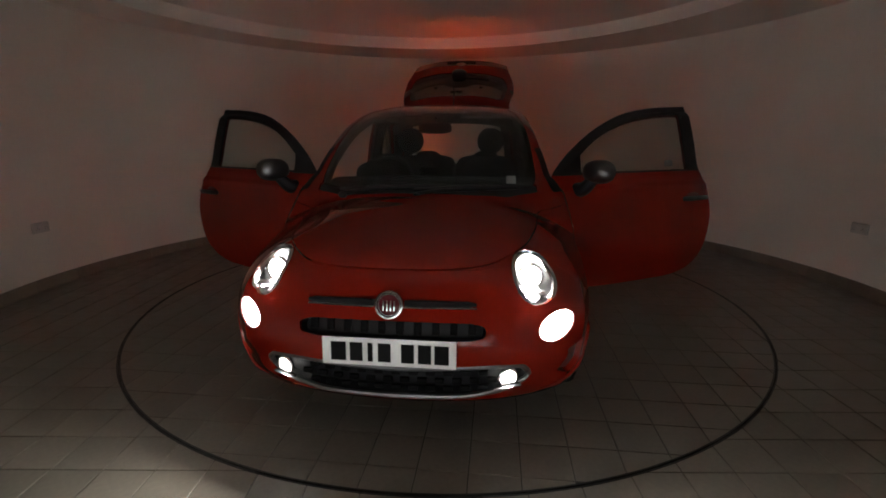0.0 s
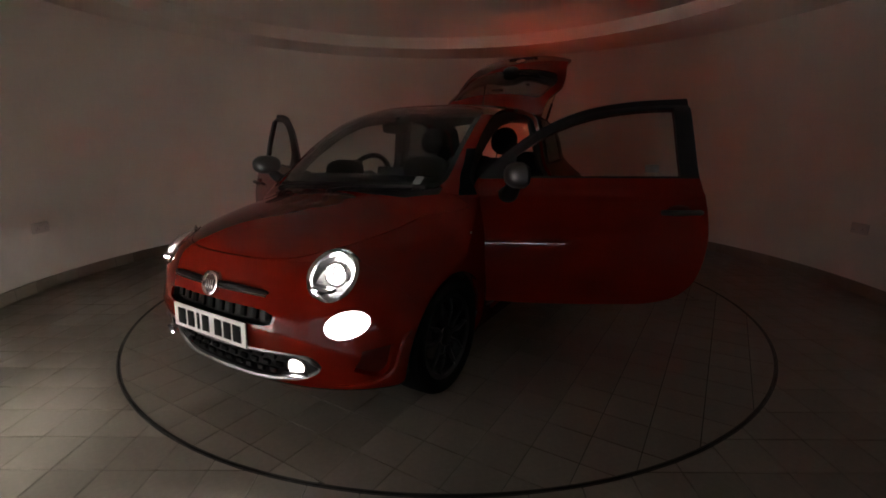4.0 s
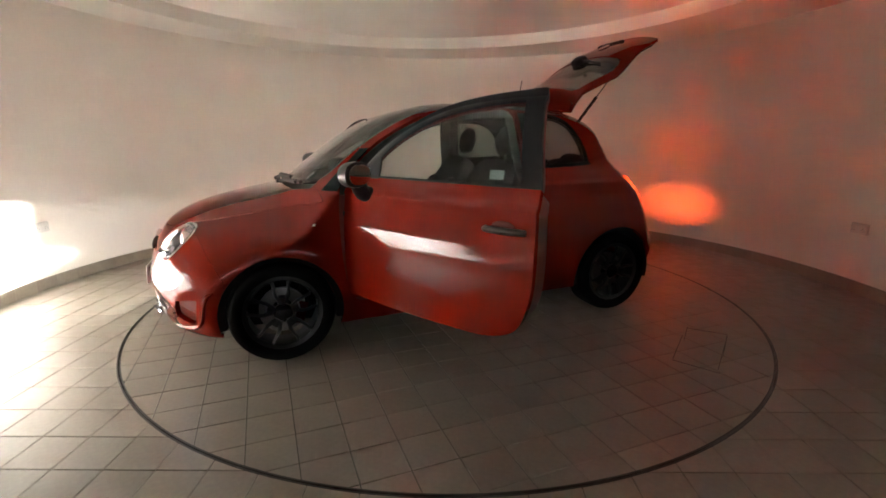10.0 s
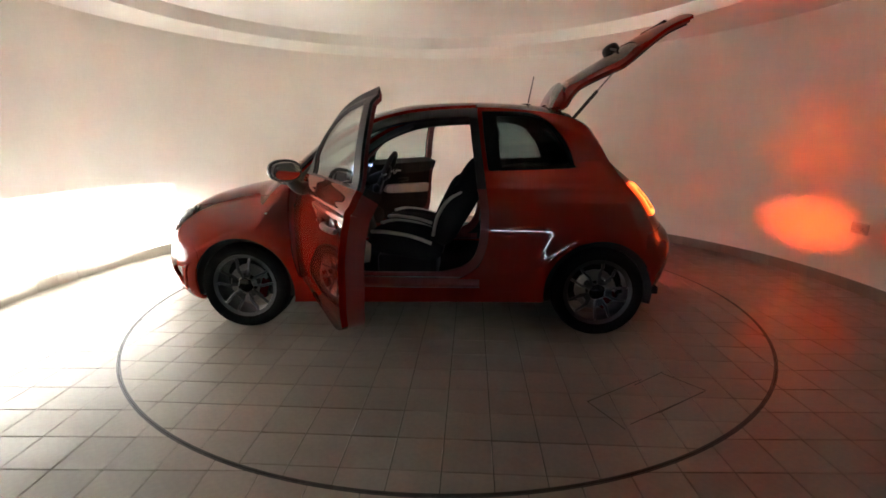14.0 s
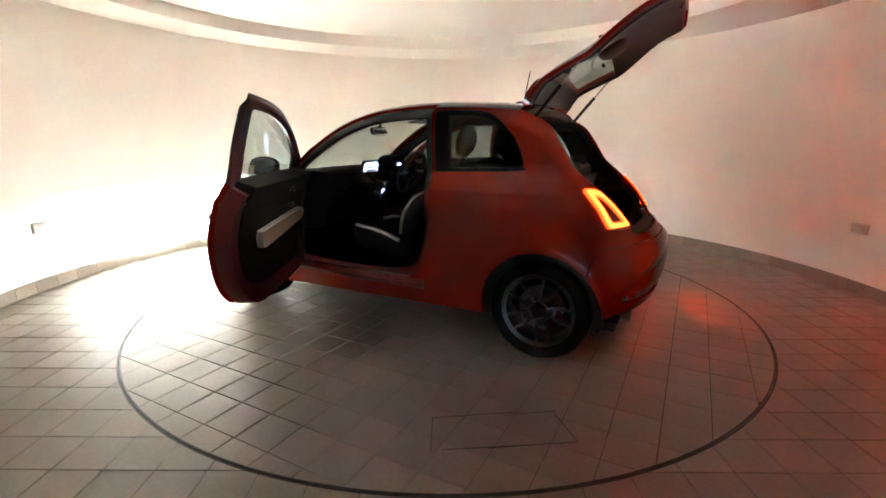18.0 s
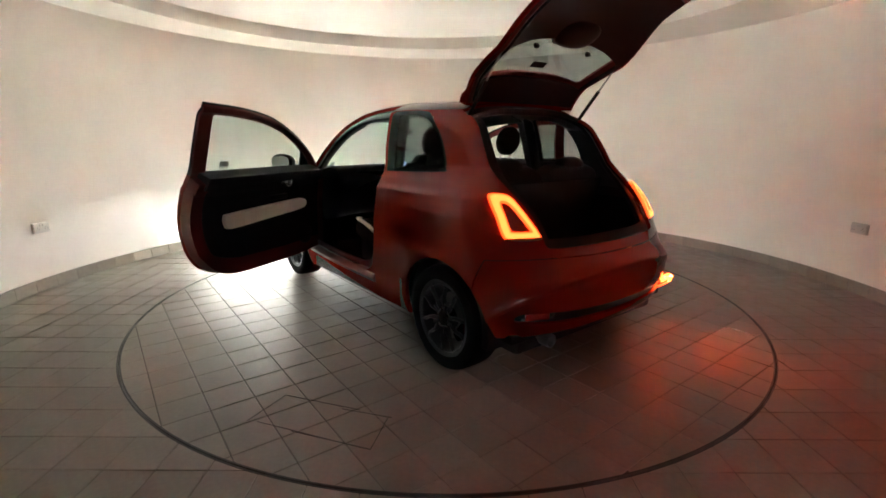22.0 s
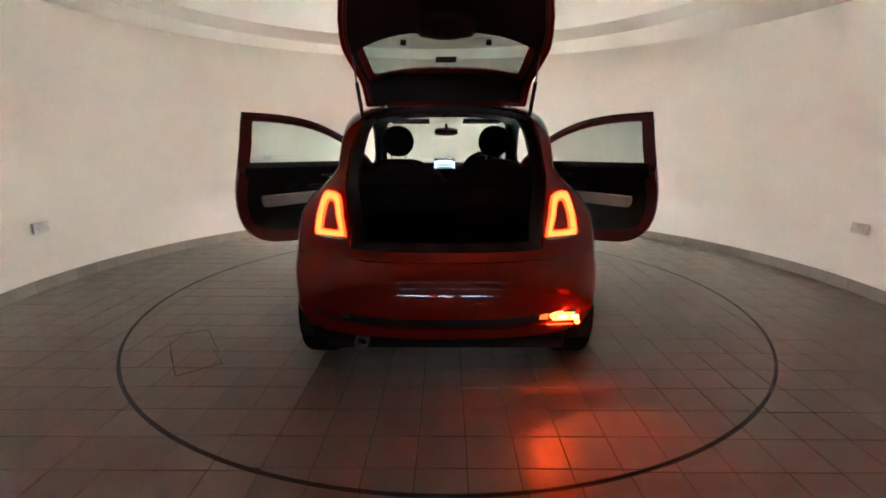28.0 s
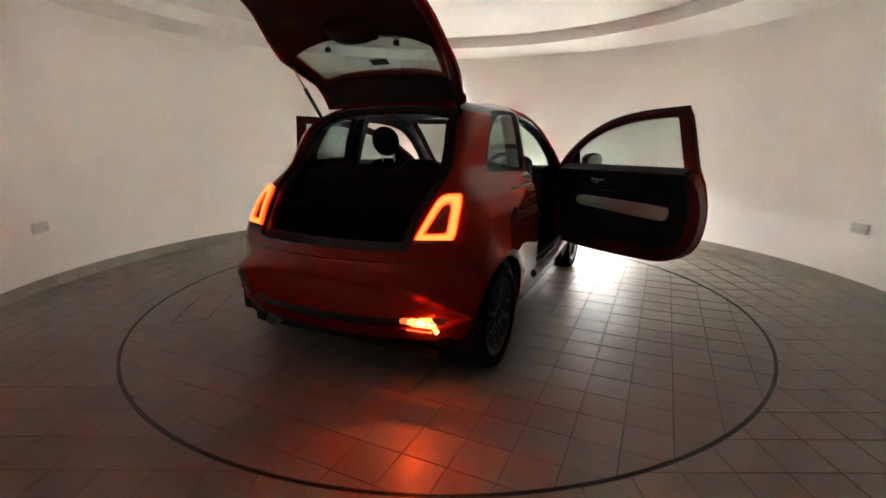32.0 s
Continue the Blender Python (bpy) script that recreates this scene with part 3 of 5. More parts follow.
GATE_VIEW = curve([(-0.3, 1.160), (-0.3, 1.160), (0.09, 1.150), (0.15, 1.122), (0.24, 1.118), (0.455, 1.113), (0.455, 1.113), (0.474, 1.128), (0.457, 1.25), (0.437, 1.345), (0.437, 1.345), (0.40, 1.348), (0.24, 1.358), (0.12, 1.365), (-0.3, 1.366), (-0.3, 1.366)])
TAIL_OUT = curve([(0.490, 0.775), (0.502, 0.754), (0.625, 0.758), (0.660, 0.775), (0.660, 0.86), (0.645, 0.945), (0.625, 0.968), (0.565, 0.964), (0.538, 0.94), (0.515, 0.86)])
TAIL_IN = curve([(0.530, 0.80), (0.537, 0.795), (0.612, 0.797), (0.62, 0.804), (0.618, 0.86), (0.609, 0.915), (0.60, 0.927), (0.580, 0.924), (0.566, 0.905), (0.548, 0.85)])
# lamps: middle, turn outwards, tilt upwards, half width, half height, lean
HEAD = ((1.64, 0.538, 0.686), 27, 20, 0.096, 0.112, -12)
LOW = ((1.672, 0.626, 0.513), 38, 2, 0.096, 0.056, 12)
GRILLE = curve([(-0.3, 0.232), (-0.3, 0.232), (0.30, 0.238), (0.46, 0.258), (0.535, 0.30), (0.545, 0.345), (0.51, 0.375), (0.40, 0.378), (-0.3, 0.368), (-0.3, 0.368)])
SLOT = curve([(-0.3, 0.492), (-0.3, 0.492), (0.22, 0.494), (0.345, 0.50), (0.368, 0.517), (0.35, 0.548), (0.22, 0.563), (-0.3, 0.568), (-0.3, 0.568)])
SCOOP = curve([(1.575, 0.405), (1.585, 0.415), (1.675, 0.405), (1.685, 0.395), (1.692, 0.315), (1.68, 0.30), (1.625, 0.272), (1.60, 0.275), (1.588, 0.31)])
REAR_SLOT = curve([(-0.3, 0.345), (-0.3, 0.345), (0.40, 0.350), (0.62, 0.362), (0.675, 0.385), (0.655, 0.415), (0.56, 0.420), (0.30, 0.41), (-0.3, 0.405), (-0.3, 0.405)])


def xz(me, poly):
    return inside(me[0][:, 0], me[0][:, 2], poly)


def xy(me, poly):
    return inside(me[0][:, 0], me[0][:, 1], poly)


def yz(me, poly):
    return inside(me[0][:, 1], me[0][:, 2], poly)


def arch(me, gap=0.0):
    x, z = me[0][:, 0], me[0][:, 2]
    return np.minimum(np.hypot(x - 1.15, z - 0.285) - 0.335, np.hypot(x + 1.15, z - 0.29) - 0.34) - gap


def lamp_plane(me, lamp):
    """Places of points across a lamp's axis, and how far inside its outline they are."""
    c, yaw, tilt, wide, high, lean = lamp
    turn = np.array((Matrix.Rotation(radians(yaw), 3, "Z") @ Matrix.Rotation(radians(-tilt), 3, "Y")))
    q = (me[0][:, :3] - np.array(c)) @ turn
    g = inside(q[:, 1], q[:, 2], oval(wide, high, 48, lean))
    return np.where((np.abs(q[:, 0]) < 0.16) & (me[0][:, 0] > 1.2), g, -1), q


def head_hole(me):
    return lamp_plane(me, HEAD)[0]


def low_hole(me):
    return lamp_plane(me, LOW)[0]


def only(me, g, low):
    return np.where(low, g, -1)


def gate_region(me, grow=0.0):
    return np.minimum(yz(me, TAILGATE) + grow, -0.93 - me[0][:, 0] + grow)


def bumper_f(me):
    v = me[0]
    return np.minimum(v[:, 0] - 1.435 - 0.55 * np.clip(v[:, 2] - 0.52, 0, 1), 0.742 - v[:, 2])


def bumper_r(me):
    v = me[0]
    return np.minimum(-1.40 - v[:, 0] - 0.25 * np.clip(v[:, 2] - 0.5, 0, 1), 0.672 - v[:, 2])


def bonnet_region(me):
    v = me[0]
    rear = np.interp(v[:, 1], [0.0, 0.25, 0.45, 0.575, 0.66, 0.9], [1.082, 1.070, 1.030, 0.970, 0.915, 0.87])
    return np.minimum(xz(me, BONNET), v[:, 0] - rear)


def scuttle(me):
    v = me[0]
    return np.minimum(np.minimum(v[:, 0] - 0.905, 0.612 - v[:, 1] - 0.25 * np.clip(v[:, 0] - 0.95, 0, 1)), v[:, 2] - 0.90)


def build_skin(car):
    half = body_half()
    g = 0.0022  # half a shut line
    # painted shell without what opens, lights up or is glass
    body = clip(half, arch(half))
    body = clip(body, -xz(body, DOOR) - g)
    body = clip(body, np.maximum(-xz(body, QUARTER), -(body[0][:, 2] - 0.9)))
    body = clip(body, -np.minimum(xy(body, SCREEN_EDGE), body[0][:, 2] - 0.97))
    body = clip(body, -np.minimum(xy(body, ROOF_GLASS), body[0][:, 2] - 1.3))
    body = clip(body, -bonnet_region(body) - 0.001)
    body = clip(body, -gate_region(body, 0.0) - g)
    body = clip(body, -np.minimum(yz(body, TAIL_OUT), -1.2 - body[0][:, 0]))
    body = clip(body, -scuttle(body))
    body = clip(body, -head_hole(body))
    body = clip(body, -bumper_f(body) - 0.0006)
    body = clip(body, -bumper_r(body) - g)
    link("body", shell(both(body), 0.022), PAINT, car, "glossy red painted steel body shell")

    bonnet = clip(half, bonnet_region(half) - 0.001)
    bonnet = clip(bonnet, -head_hole(bonnet))
    link("bonnet", shell(both(bonnet), 0.016, 0.001), PAINT, car, "domed red bonnet, closed")

    scut = clip(half, np.minimum(scuttle(half), -bonnet_region(half) - g))
    scut = clip(scut, -np.minimum(xy(scut, SCREEN_EDGE), scut[0][:, 2] - 0.97))
    link("scuttle", shell(both(under(scut, 0.010)), 0.02), BLACK, car, "black plastic scuttle below the windscreen")
    bump = clip(half, np.minimum(bumper_f(half) - 0.0006, arch(half)))
    for hole in (head_hole, low_hole):
        bump = clip(bump, -hole(bump))
    for poly in (GRILLE, SLOT):
        bump = clip(bump, -np.minimum(yz(bump, poly), bump[0][:, 0] - 1.4))
    scoop = np.minimum(inside(half[0][:, 0], half[0][:, 2], SCOOP), half[0][:, 1] - 0.4)
    bump = clip(bump, -np.minimum(inside(bump[0][:, 0], bump[0][:, 2], SCOOP), bump[0][:, 1] - 0.4))
    # the pocket's shade is put into its colour: darker red than the bumper
    pocket = under(clip(half, scoop + 0.012), 0.026)
    edge = clip(half, np.minimum(0.001 - scoop, scoop + 0.010))
    for mk in ((lambda m: m), mirrored):
        hole = link("bumper_scoop", shell(mk(pocket), 0.006), PAINT_IN_SHADE, car, "blind pocket in the bumper corner, shade put in as darker red")
        link("scoop_edge", shell(mk(edge), 0.026, -0.003), PAINT, hole)
    link("front_bumper", shell(both(bump), 0.02), PAINT, car, "red front bumper with a wide lower grille")

    rear_b = clip(half, np.minimum(bumper_r(half) - g, arch(half)))
    rear_b = clip(rear_b, -np.minimum(yz(rear_b, REAR_SLOT), -1.3 - rear_b[0][:, 0]))
    rear_b = clip(rear_b, rear_b[0][:, 2] - np.interp(rear_b[0][:, 0], [-1.75, -1.62, -1.5, -1.35], [0.245, 0.250, 0.250, 0.250]))
    link("rear_bumper", shell(both(rear_b), 0.02), PAINT, car, "red rear bumper with a black lower insert")
    insert = clip(half, np.minimum(yz(half, REAR_SLOT) + 0.01, -1.3 - half[0][:, 0]))
    insert = clip(insert, -inside(insert[0][:, 1], insert[0][:, 2], [(0.48, 0.372), (0.64, 0.372), (0.64, 0.416), (0.48, 0.416)]))
    link("rear_insert", shell(both(under(insert, 0.018)), 0.01), BLACK, car, "black textured plastic insert")

    screen = clip(half, np.minimum(xy(half, SCREEN_EDGE) - 0.002, half[0][:, 2] - 0.97))
    ob = link("windscreen", shell(both(screen), 0.005, -0.002), GLASS, car, "clear curved windscreen")
    ob.visible_shadow = False
    band = clip(half, np.minimum(np.minimum(xy(half, SCREEN_EDGE) - 0.001, 0.028 - xy(half, SCREEN_EDGE)), half[0][:, 2] - 0.97))
    link("windscreen_seal", shell(both(under(band, 0.0075)), 0.003), RUBBER, car, "black ceramic edge of the windscreen")
    roof = clip(half, np.minimum(xy(half, ROOF_GLASS) - 0.002, half[0][:, 2] - 1.3))
    link("roof_panel", shell(both(roof), 0.012, 0.001), DARKGLASS, car, "dark tinted glass roof panel")

    for side in (1, -1):
        turn = (lambda m: m) if side > 0 else mirrored
        q = clip(half, np.minimum(xz(half, QUARTER_PANE) + 0.004, half[0][:, 2] - 0.9))
        f = clip(half, np.minimum(np.minimum(xz(half, QUARTER) - 0.0015, -xz(half, QUARTER_PANE)), half[0][:, 2] - 0.9))
        seal = link("quarter_window", shell(turn(under(f, 0.002)), 0.012), DEEPBLACK, car, "black-edged fixed rear side window")
        pane = link("pane", shell(turn(under(q, 0.004)), 0.004), TINTED, seal, "tinted glass pane")
        pane.visible_shadow = False
        # tail lamp: a glowing ring round a dark red middle
        lamp = clip(half, np.minimum(yz(half, TAIL_OUT) - 0.001, -1.2 - half[0][:, 0]))
        ring = clip(lamp, -yz(lamp, TAIL_IN))
        glow = clip(ring, ring[0][:, 2] - 0.768)
        base = clip(ring, 0.768 - ring[0][:, 2])
        mid = clip(lamp, yz(lamp, TAIL_IN) - 0.001)
        tail = link("tail_light", shell(turn(glow), 0.02, 0.012), GLOW_TAIL, car, "lit orange-red tail light ring")
        guide = clip(glow, np.minimum(yz(glow, TAIL_OUT) - 0.008, -yz(glow, TAIL_IN) - 0.007))
        link("light_guide", shell(turn(guide), 0.01, 0.0135), GLOW_GUIDE, tail, "bright orange light guide")
        link("reversing_lens", shell(turn(base), 0.02, 0.011), CHROME, tail, "clear silver lower lens")
        link("centre_panel", shell(turn(mid), 0.02, 0.004), TAIL_LENS, tail, "dark red centre of the tail light")

        tri = clip(half, inside(half[0][:, 0], half[0][:, 2], [(0.895, 0.957), (0.808, 0.957), (0.797, 0.975), (0.768, 1.037), (0.602, 1.188), (0.645, 1.187)]))
        link("pillar_corner", shell(turn(tri), 0.01, 0.002), DEEPBLACK, car, "black corner panel at the foot of the windscreen pillar")

    # painted flange round each door opening and round the boot
    fl = clip(half, np.minimum(xz(half, DOOR) + 0.02, 0.05 - xz(half, DOOR)))
    for me in (fl, mirrored(fl)):
        link("door_frame", shell(under(clip(me, 0.96 - me[0][:, 2]), 0.036), 0.02), PAINT_IN_SHADE, car, "red painted frame of the door opening")
        link("door_seal", shell(under(clip(me, me[0][:, 2] - 0.96), 0.034), 0.02), RUBBER, car, "black rubber seal round the window opening")
    fg = clip(half, np.minimum(gate_region(half) + 0.02, 0.05 - gate_region(half)))
    link("boot_frame", shell(both(under(fg, 0.034)), 0.02), BLACK, car, "dark frame of the boot opening")
    lip = clip(half, np.minimum(half[0][:, 0] + 1.0, -0.934 - half[0][:, 0]))
    link("roof_channel", shell(both(under(clip(lip, gate_region(lip, 0.0)), 0.012)), 0.02), RUBBER, car, "black channel at the roof edge")
    # lining of the cabin and of the boot, deep inside the skin
    lin = clip(half, np.minimum(half[0][:, 2] - 0.30, np.minimum(0.95 - half[0][:, 0], half[0][:, 0] + 1.62)))
    lin = under(lin, 0.045)
    lin = clip(lin, 0.04 - xz(lin, DOOR))
    lin = clip(lin, -np.minimum(xz(lin, QUARTER_PANE), lin[0][:, 2] - 0.9))
    lin = clip(lin, -np.minimum(xy(lin, SCREEN_EDGE), lin[0][:, 2] - 0.93))
    lin = clip(lin, -np.minimum(yz(lin, TAILGATE) + 0.012, -0.95 - lin[0][:, 0]))
    lin = clip(lin, arch(lin, 0.05))
    lower = clip(lin, 1.30 - lin[0][:, 2])
    upper = clip(lin, lin[0][:, 2] - 1.30)
    link("side_lining", shell(both(lower), 0.006), TRIM, car, "black cabin lining")
    link("headliner", shell(both(upper), 0.006), HEADLINER, car, "grey cloth headliner")
    return half


def build_doors(car, half):
    g = 0.0022
    for side in (1, -1):
        turn = (lambda m: m) if side > 0 else mirrored
        pivot = HINGE * (1, side, 1)
        at = Matrix.Translation(pivot) @ pose(0, 0, 0, 0, 0, -DOOR_TURN if side > 0 else DOOR_TURN_R)

        def here(me):
            me = turn(me)
            v = np.array(me[0], float)
            v[:, :3] -= pivot
            return (v, me[1])
        skin = clip(half, xz(half, DOOR) - g)
        skin = clip(skin, -np.minimum(xz(skin, DOOR_GLASS), skin[0][:, 2] - 1.0))
        lower = clip(skin, 1.034 - skin[0][:, 2])
        upper = clip(skin, skin[0][:, 2] - 1.034)
        # the frame stands straight where the roof rounds in above it
        upper[0][:, 1] = np.maximum(upper[0][:, 1], half_width(upper[0][:, 0], upper[0][:, 2]) - 0.025)
        door = link("door", shell(here(lower), 0.03), PAINT, car, "red front door standing wide open", at=at)
        link("window_frame", shell(here(upper), 0.014, 0.001), BLACK, door, "black window frame")
        link("frame_lining", shell(here(under(upper, 0.0145)), 0.016), PAINT_IN_SHADE, door, "red inner face of the window frame")
        pane = clip(half, np.minimum(xz(half, DOOR_GLASS) + 0.006, half[0][:, 2] - 1.0))
        p = link("window_pane", shell(here(under(pane, 0.012)), 0.004), GLASS, door, "raised door window")
        p.visible_shadow = False
        # body of the door: an edge as deep as the door, then the lining
        edge = clip(half, np.minimum(np.minimum(xz(half, DOOR) - 0.004, 0.10 - xz(half, DOOR)), 1.03 - half[0][:, 2]))
        link("door_edge", shell(here(under(edge, 0.028)), 0.085), PAINT_IN_SHADE, door, "red painted edge of the door")
        panel = clip(half, np.minimum(xz(half, DOOR) - 0.085, 1.035 - half[0][:, 2]))
        link("inner_panel", shell(here(under(panel, 0.095)), 0.03), TRIM, door, "black plastic inner panel")
        top = clip(half, np.minimum(np.minimum(xz(half, DOOR) - 0.05, 1.05 - half[0][:, 2]), half[0][:, 2] - 0.985))
        link("window_ledge", shell(here(under(top, 0.02)), 0.11), TRIM, door, "black ledge under the window")
        pad_line = curve([(0.50, 0.815), (0.44, 0.83), (0.22, 0.822), (-0.20, 0.798), (-0.255, 0.780), (-0.25, 0.690), (-0.20, 0.670), (0.10, 0.692), (0.42, 0.725), (0.50, 0.760)])
        pad = clip(half, xz(half, pad_line))
        link("armrest_pad", shell(here(under(pad, 0.165)), 0.035), IVORY, door, "ivory padded armrest panel")
        grip = moved(box(0.16, 0.03, 0.035, 0.012), 0.22, 0.615, 0.835)
        link("pull_grip", here(grip), BLACK, door, "black pull grip")
        knob = join(moved(lathe([(0.014, 0.004), (0.022, 0.014), (0.032, 0.012), (0.038, 0.004), (0.036, -0.006)], 28, "y"), 0.35, 0.632, 0.932, 0, 0, 180),
                    moved(box(0.095, 0.012, 0.020, 0.005), 0.305, 0.620, 0.93))
        link("inner_handle", here(knob), CHROME, door, "chrome inner door handle")
        link("loudspeaker", here(moved(lathe([(0.0, 0.010), (0.07, 0.012), (0.08, 0.008), (0.082, 0.0)], 28, "y"), 0.55, 0.685, 0.50, 0, 0, 180)), BLACK, door, "round loudspeaker grille")
        # outer handle; a darker red bulge stands in for its shaded hollow
        yh = float(half_width(np.array([-0.22]), np.array([0.855]))[0])
        link("handle_cup", here(moved(blob(0.062, 0.006, 0.036, 0.9, 0.9), -0.29, yh - 0.0015, 0.865)), PAINT_IN_SHADE, door, "raised darker red patch for the shaded hollow behind the handle")
        bar = curve([(-0.20, yh + 0.006, 0.862), (-0.225, yh + 0.028, 0.864), (-0.295, yh + 0.034, 0.866), (-0.36, yh + 0.03, 0.866), (-0.405, yh + 0.012, 0.864)], 6, closed=False)
        link("handle", here(tube(bar, [0.012] + [0.015] * (len(bar) - 2) + [0.012], 10, flat=0.9)), CAPSILVER, door, "dark satin chrome door handle")
        # mirror on its foot
        foot = curve([(0.61, 0.74, 0.945), (0.605, 0.79, 0.955), (0.59, 0.83, 0.995), (0.575, 0.85, 1.03)], 6, closed=False)
        link("mirror_foot", here(tube(foot, np.linspace(0.056, 0.036, len(foot)), 12, flat=0.8)), BLACK, door, "black mirror foot")
        hous = blob(0.075, 0.098, 0.066, 0.85, 0.85, 32, 20)
        hv = hous[0].copy()
        hv[:, 0] = np.where(hv[:, 0] < -0.018, -0.018 + 0.12 * (hv[:, 0] + 0.018), hv[:, 0])
        link("mirror_housing", here(moved((hv, hous[1]), 0.565, 0.872, 1.06, 0, 0, 8)), CAPSILVER, door, "satin silver mirror cap")
        link("mirror_rim", here(moved(blob(0.02, 0.097, 0.065, 0.85, 0.85, 32, 12), 0.550, 0.870, 1.06, 0, 0, 8)), BLACK, door, "black mirror rim")
        link("mirror_glass", here(moved(blob(0.004, 0.084, 0.053, 0.85, 0.85, 28, 10), 0.5295, 0.868, 1.06, 0, 0, 8)), MIRROR, door, "mirror glass")
        corner = clip(half, inside(half[0][:, 0], half[0][:, 2], [(0.76, 1.03), (0.56, 1.03), (0.56, 1.16), (0.60, 1.16)]))
        link("mirror_patch", shell(here(corner), 0.01, 0.002), BLACK, door, "black triangular mirror base")
        if side > 0:
            ys = float(half_width(np.array([-0.19]), np.array([1.09]))[0]) - 0.022
            link("window_sticker", here(moved(box(0.075, 0.0015, 0.042, 0), -0.175, ys, 1.083, 14)), STICKER, door, "small pale sticker on the window")


def build_gate(car, half):
    g = 0.0022

    def here(me):
        v = np.array(me[0], float)
        v[:, :3] -= GATE
        return (v, me[1])
    at = Matrix.Translation(GATE + GATE_OPEN) @ pose(0, 0, 0, 0, GATE_TURN, 0)
    skin = clip(half, gate_region(half) - g)
    skin = clip(skin, -np.minimum(yz(skin, GATE_GLASS), 1.45 - skin[0][:, 2]))
    gate = link("tailgate", shell(here(both(skin)), 0.02), PAINT, car, "red tailgate raised fully open", at=at)
    pane = clip(half, np.minimum(np.minimum(yz(half, GATE_GLASS) + 0.02, 1.45 - half[0][:, 2]), -0.95 - half[0][:, 0]))
    p = link("rear_window", shell(here(both(under(pane, 0.004))), 0.004), TINTED, gate, "tinted rear window")
    p.visible_shadow = False
    frame_in = clip(half, np.minimum(gate_region(half) - 0.02, 1.42 - half[0][:, 2]))
    hole = clip(frame_in, -(yz(frame_in, GATE_GLASS) - 0.03))
    link("inner_frame", shell(here(both(under(hole, 0.021))), 0.016), PAINT_IN_SHADE, gate, "red inner frame of the tailgate")
    lin = clip(half, np.minimum(gate_region(half) - 0.035, 1.447 - half[0][:, 2]))
    lin = clip(lin, -yz(lin, GATE_VIEW))
    link("inner_lining", shell(here(both(under(lin, 0.036))), 0.014), BLACK, gate, "black plastic lining")
    bulge = moved(blob(0.04, 0.15, 0.095, 0.8, 0.8), -1.345, 0, 1.055, 0, 38)
    link("wiper_motor_cover", here(bulge), BLACK, gate, "round black cover of the rear wiper")
    link("wiper_hub", here(moved(blob(0.045, 0.075, 0.055, 0.8, 0.8), -1.415, 0, 1.055, 0, 40)), BLACK, gate, "rear wiper hub")
    wip = curve([(-1.43, 0.0, 1.065), (-1.41, 0.12, 1.075), (-1.365, 0.30, 1.085)], 6, closed=False)
    link("wiper_arm", here(tube(wip + (0.008, 0, 0), 0.008, 8)), BLACK, gate, "rear wiper arm")
    link("brake_light", here(moved(box(0.03, 0.16, 0.018, 0.004), -1.105, 0, 1.40, 0, 30)), GLOSSBLACK, gate, "high brake light")
    spoiler = clip(half, np.minimum(np.minimum(gate_region(half) - 0.004, half[0][:, 2] - 1.384), 1.44 - half[0][:, 2]))
    link("spoiler", shell(here(both(spoiler)), 0.03, 0.022), PAINT, gate, "red roof spoiler")
    link("notice", here(moved(box(0.002, 0.115, 0.045, 0), -1.185, 0.0, 1.305, 0, 40)), INK, gate, "dark notice on the rear window")
    link("latch", here(moved(box(0.05, 0.07, 0.03, 0.006), -1.60, 0, 0.735)), BLACK, gate, "black lock")
    for y in (-0.22, 0.22):
        link("stop_buffer", here(moved(box(0.025, 0.03, 0.02, 0.004), -1.265, y, 1.135, 0, 40)), BLACK, gate, "rubber buffer")
    link("gate_handle", here(moved(box(0.03, 0.30, 0.03, 0.01), -1.612, 0, 0.775, 0, -35)), BLACK, gate, "dark handle strip with plate lamps")
    link("rear_emblem", here(moved(lathe([(0, 0), (0.045, 0), (0.047, 0.006), (0.038, 0.01), (0, 0.011)], 28, "x"), -1.575, 0, 0.835, 0, 215)), CHROME, gate, "round chrome emblem")
    # gas struts between the gate and the body
    for y in (-0.485, 0.485):
        a = np.array((-0.99, y, 1.367))
        b = np.array((-1.250, y, 1.678))
        m = a + (b - a) * 0.55
        strut = link("gas_strut", tube(np.array([a, m]), 0.011, 10), BLACK, car, "black gas strut holding the tailgate")
        link("piston_rod", tube(np.array([m, b]), 0.005, 8), STEEL, strut, "thin steel rod")
        link("ball_joint", moved(blob(0.014, 0.014, 0.014, 1, 1, 12, 8), *b), BLACK, strut)


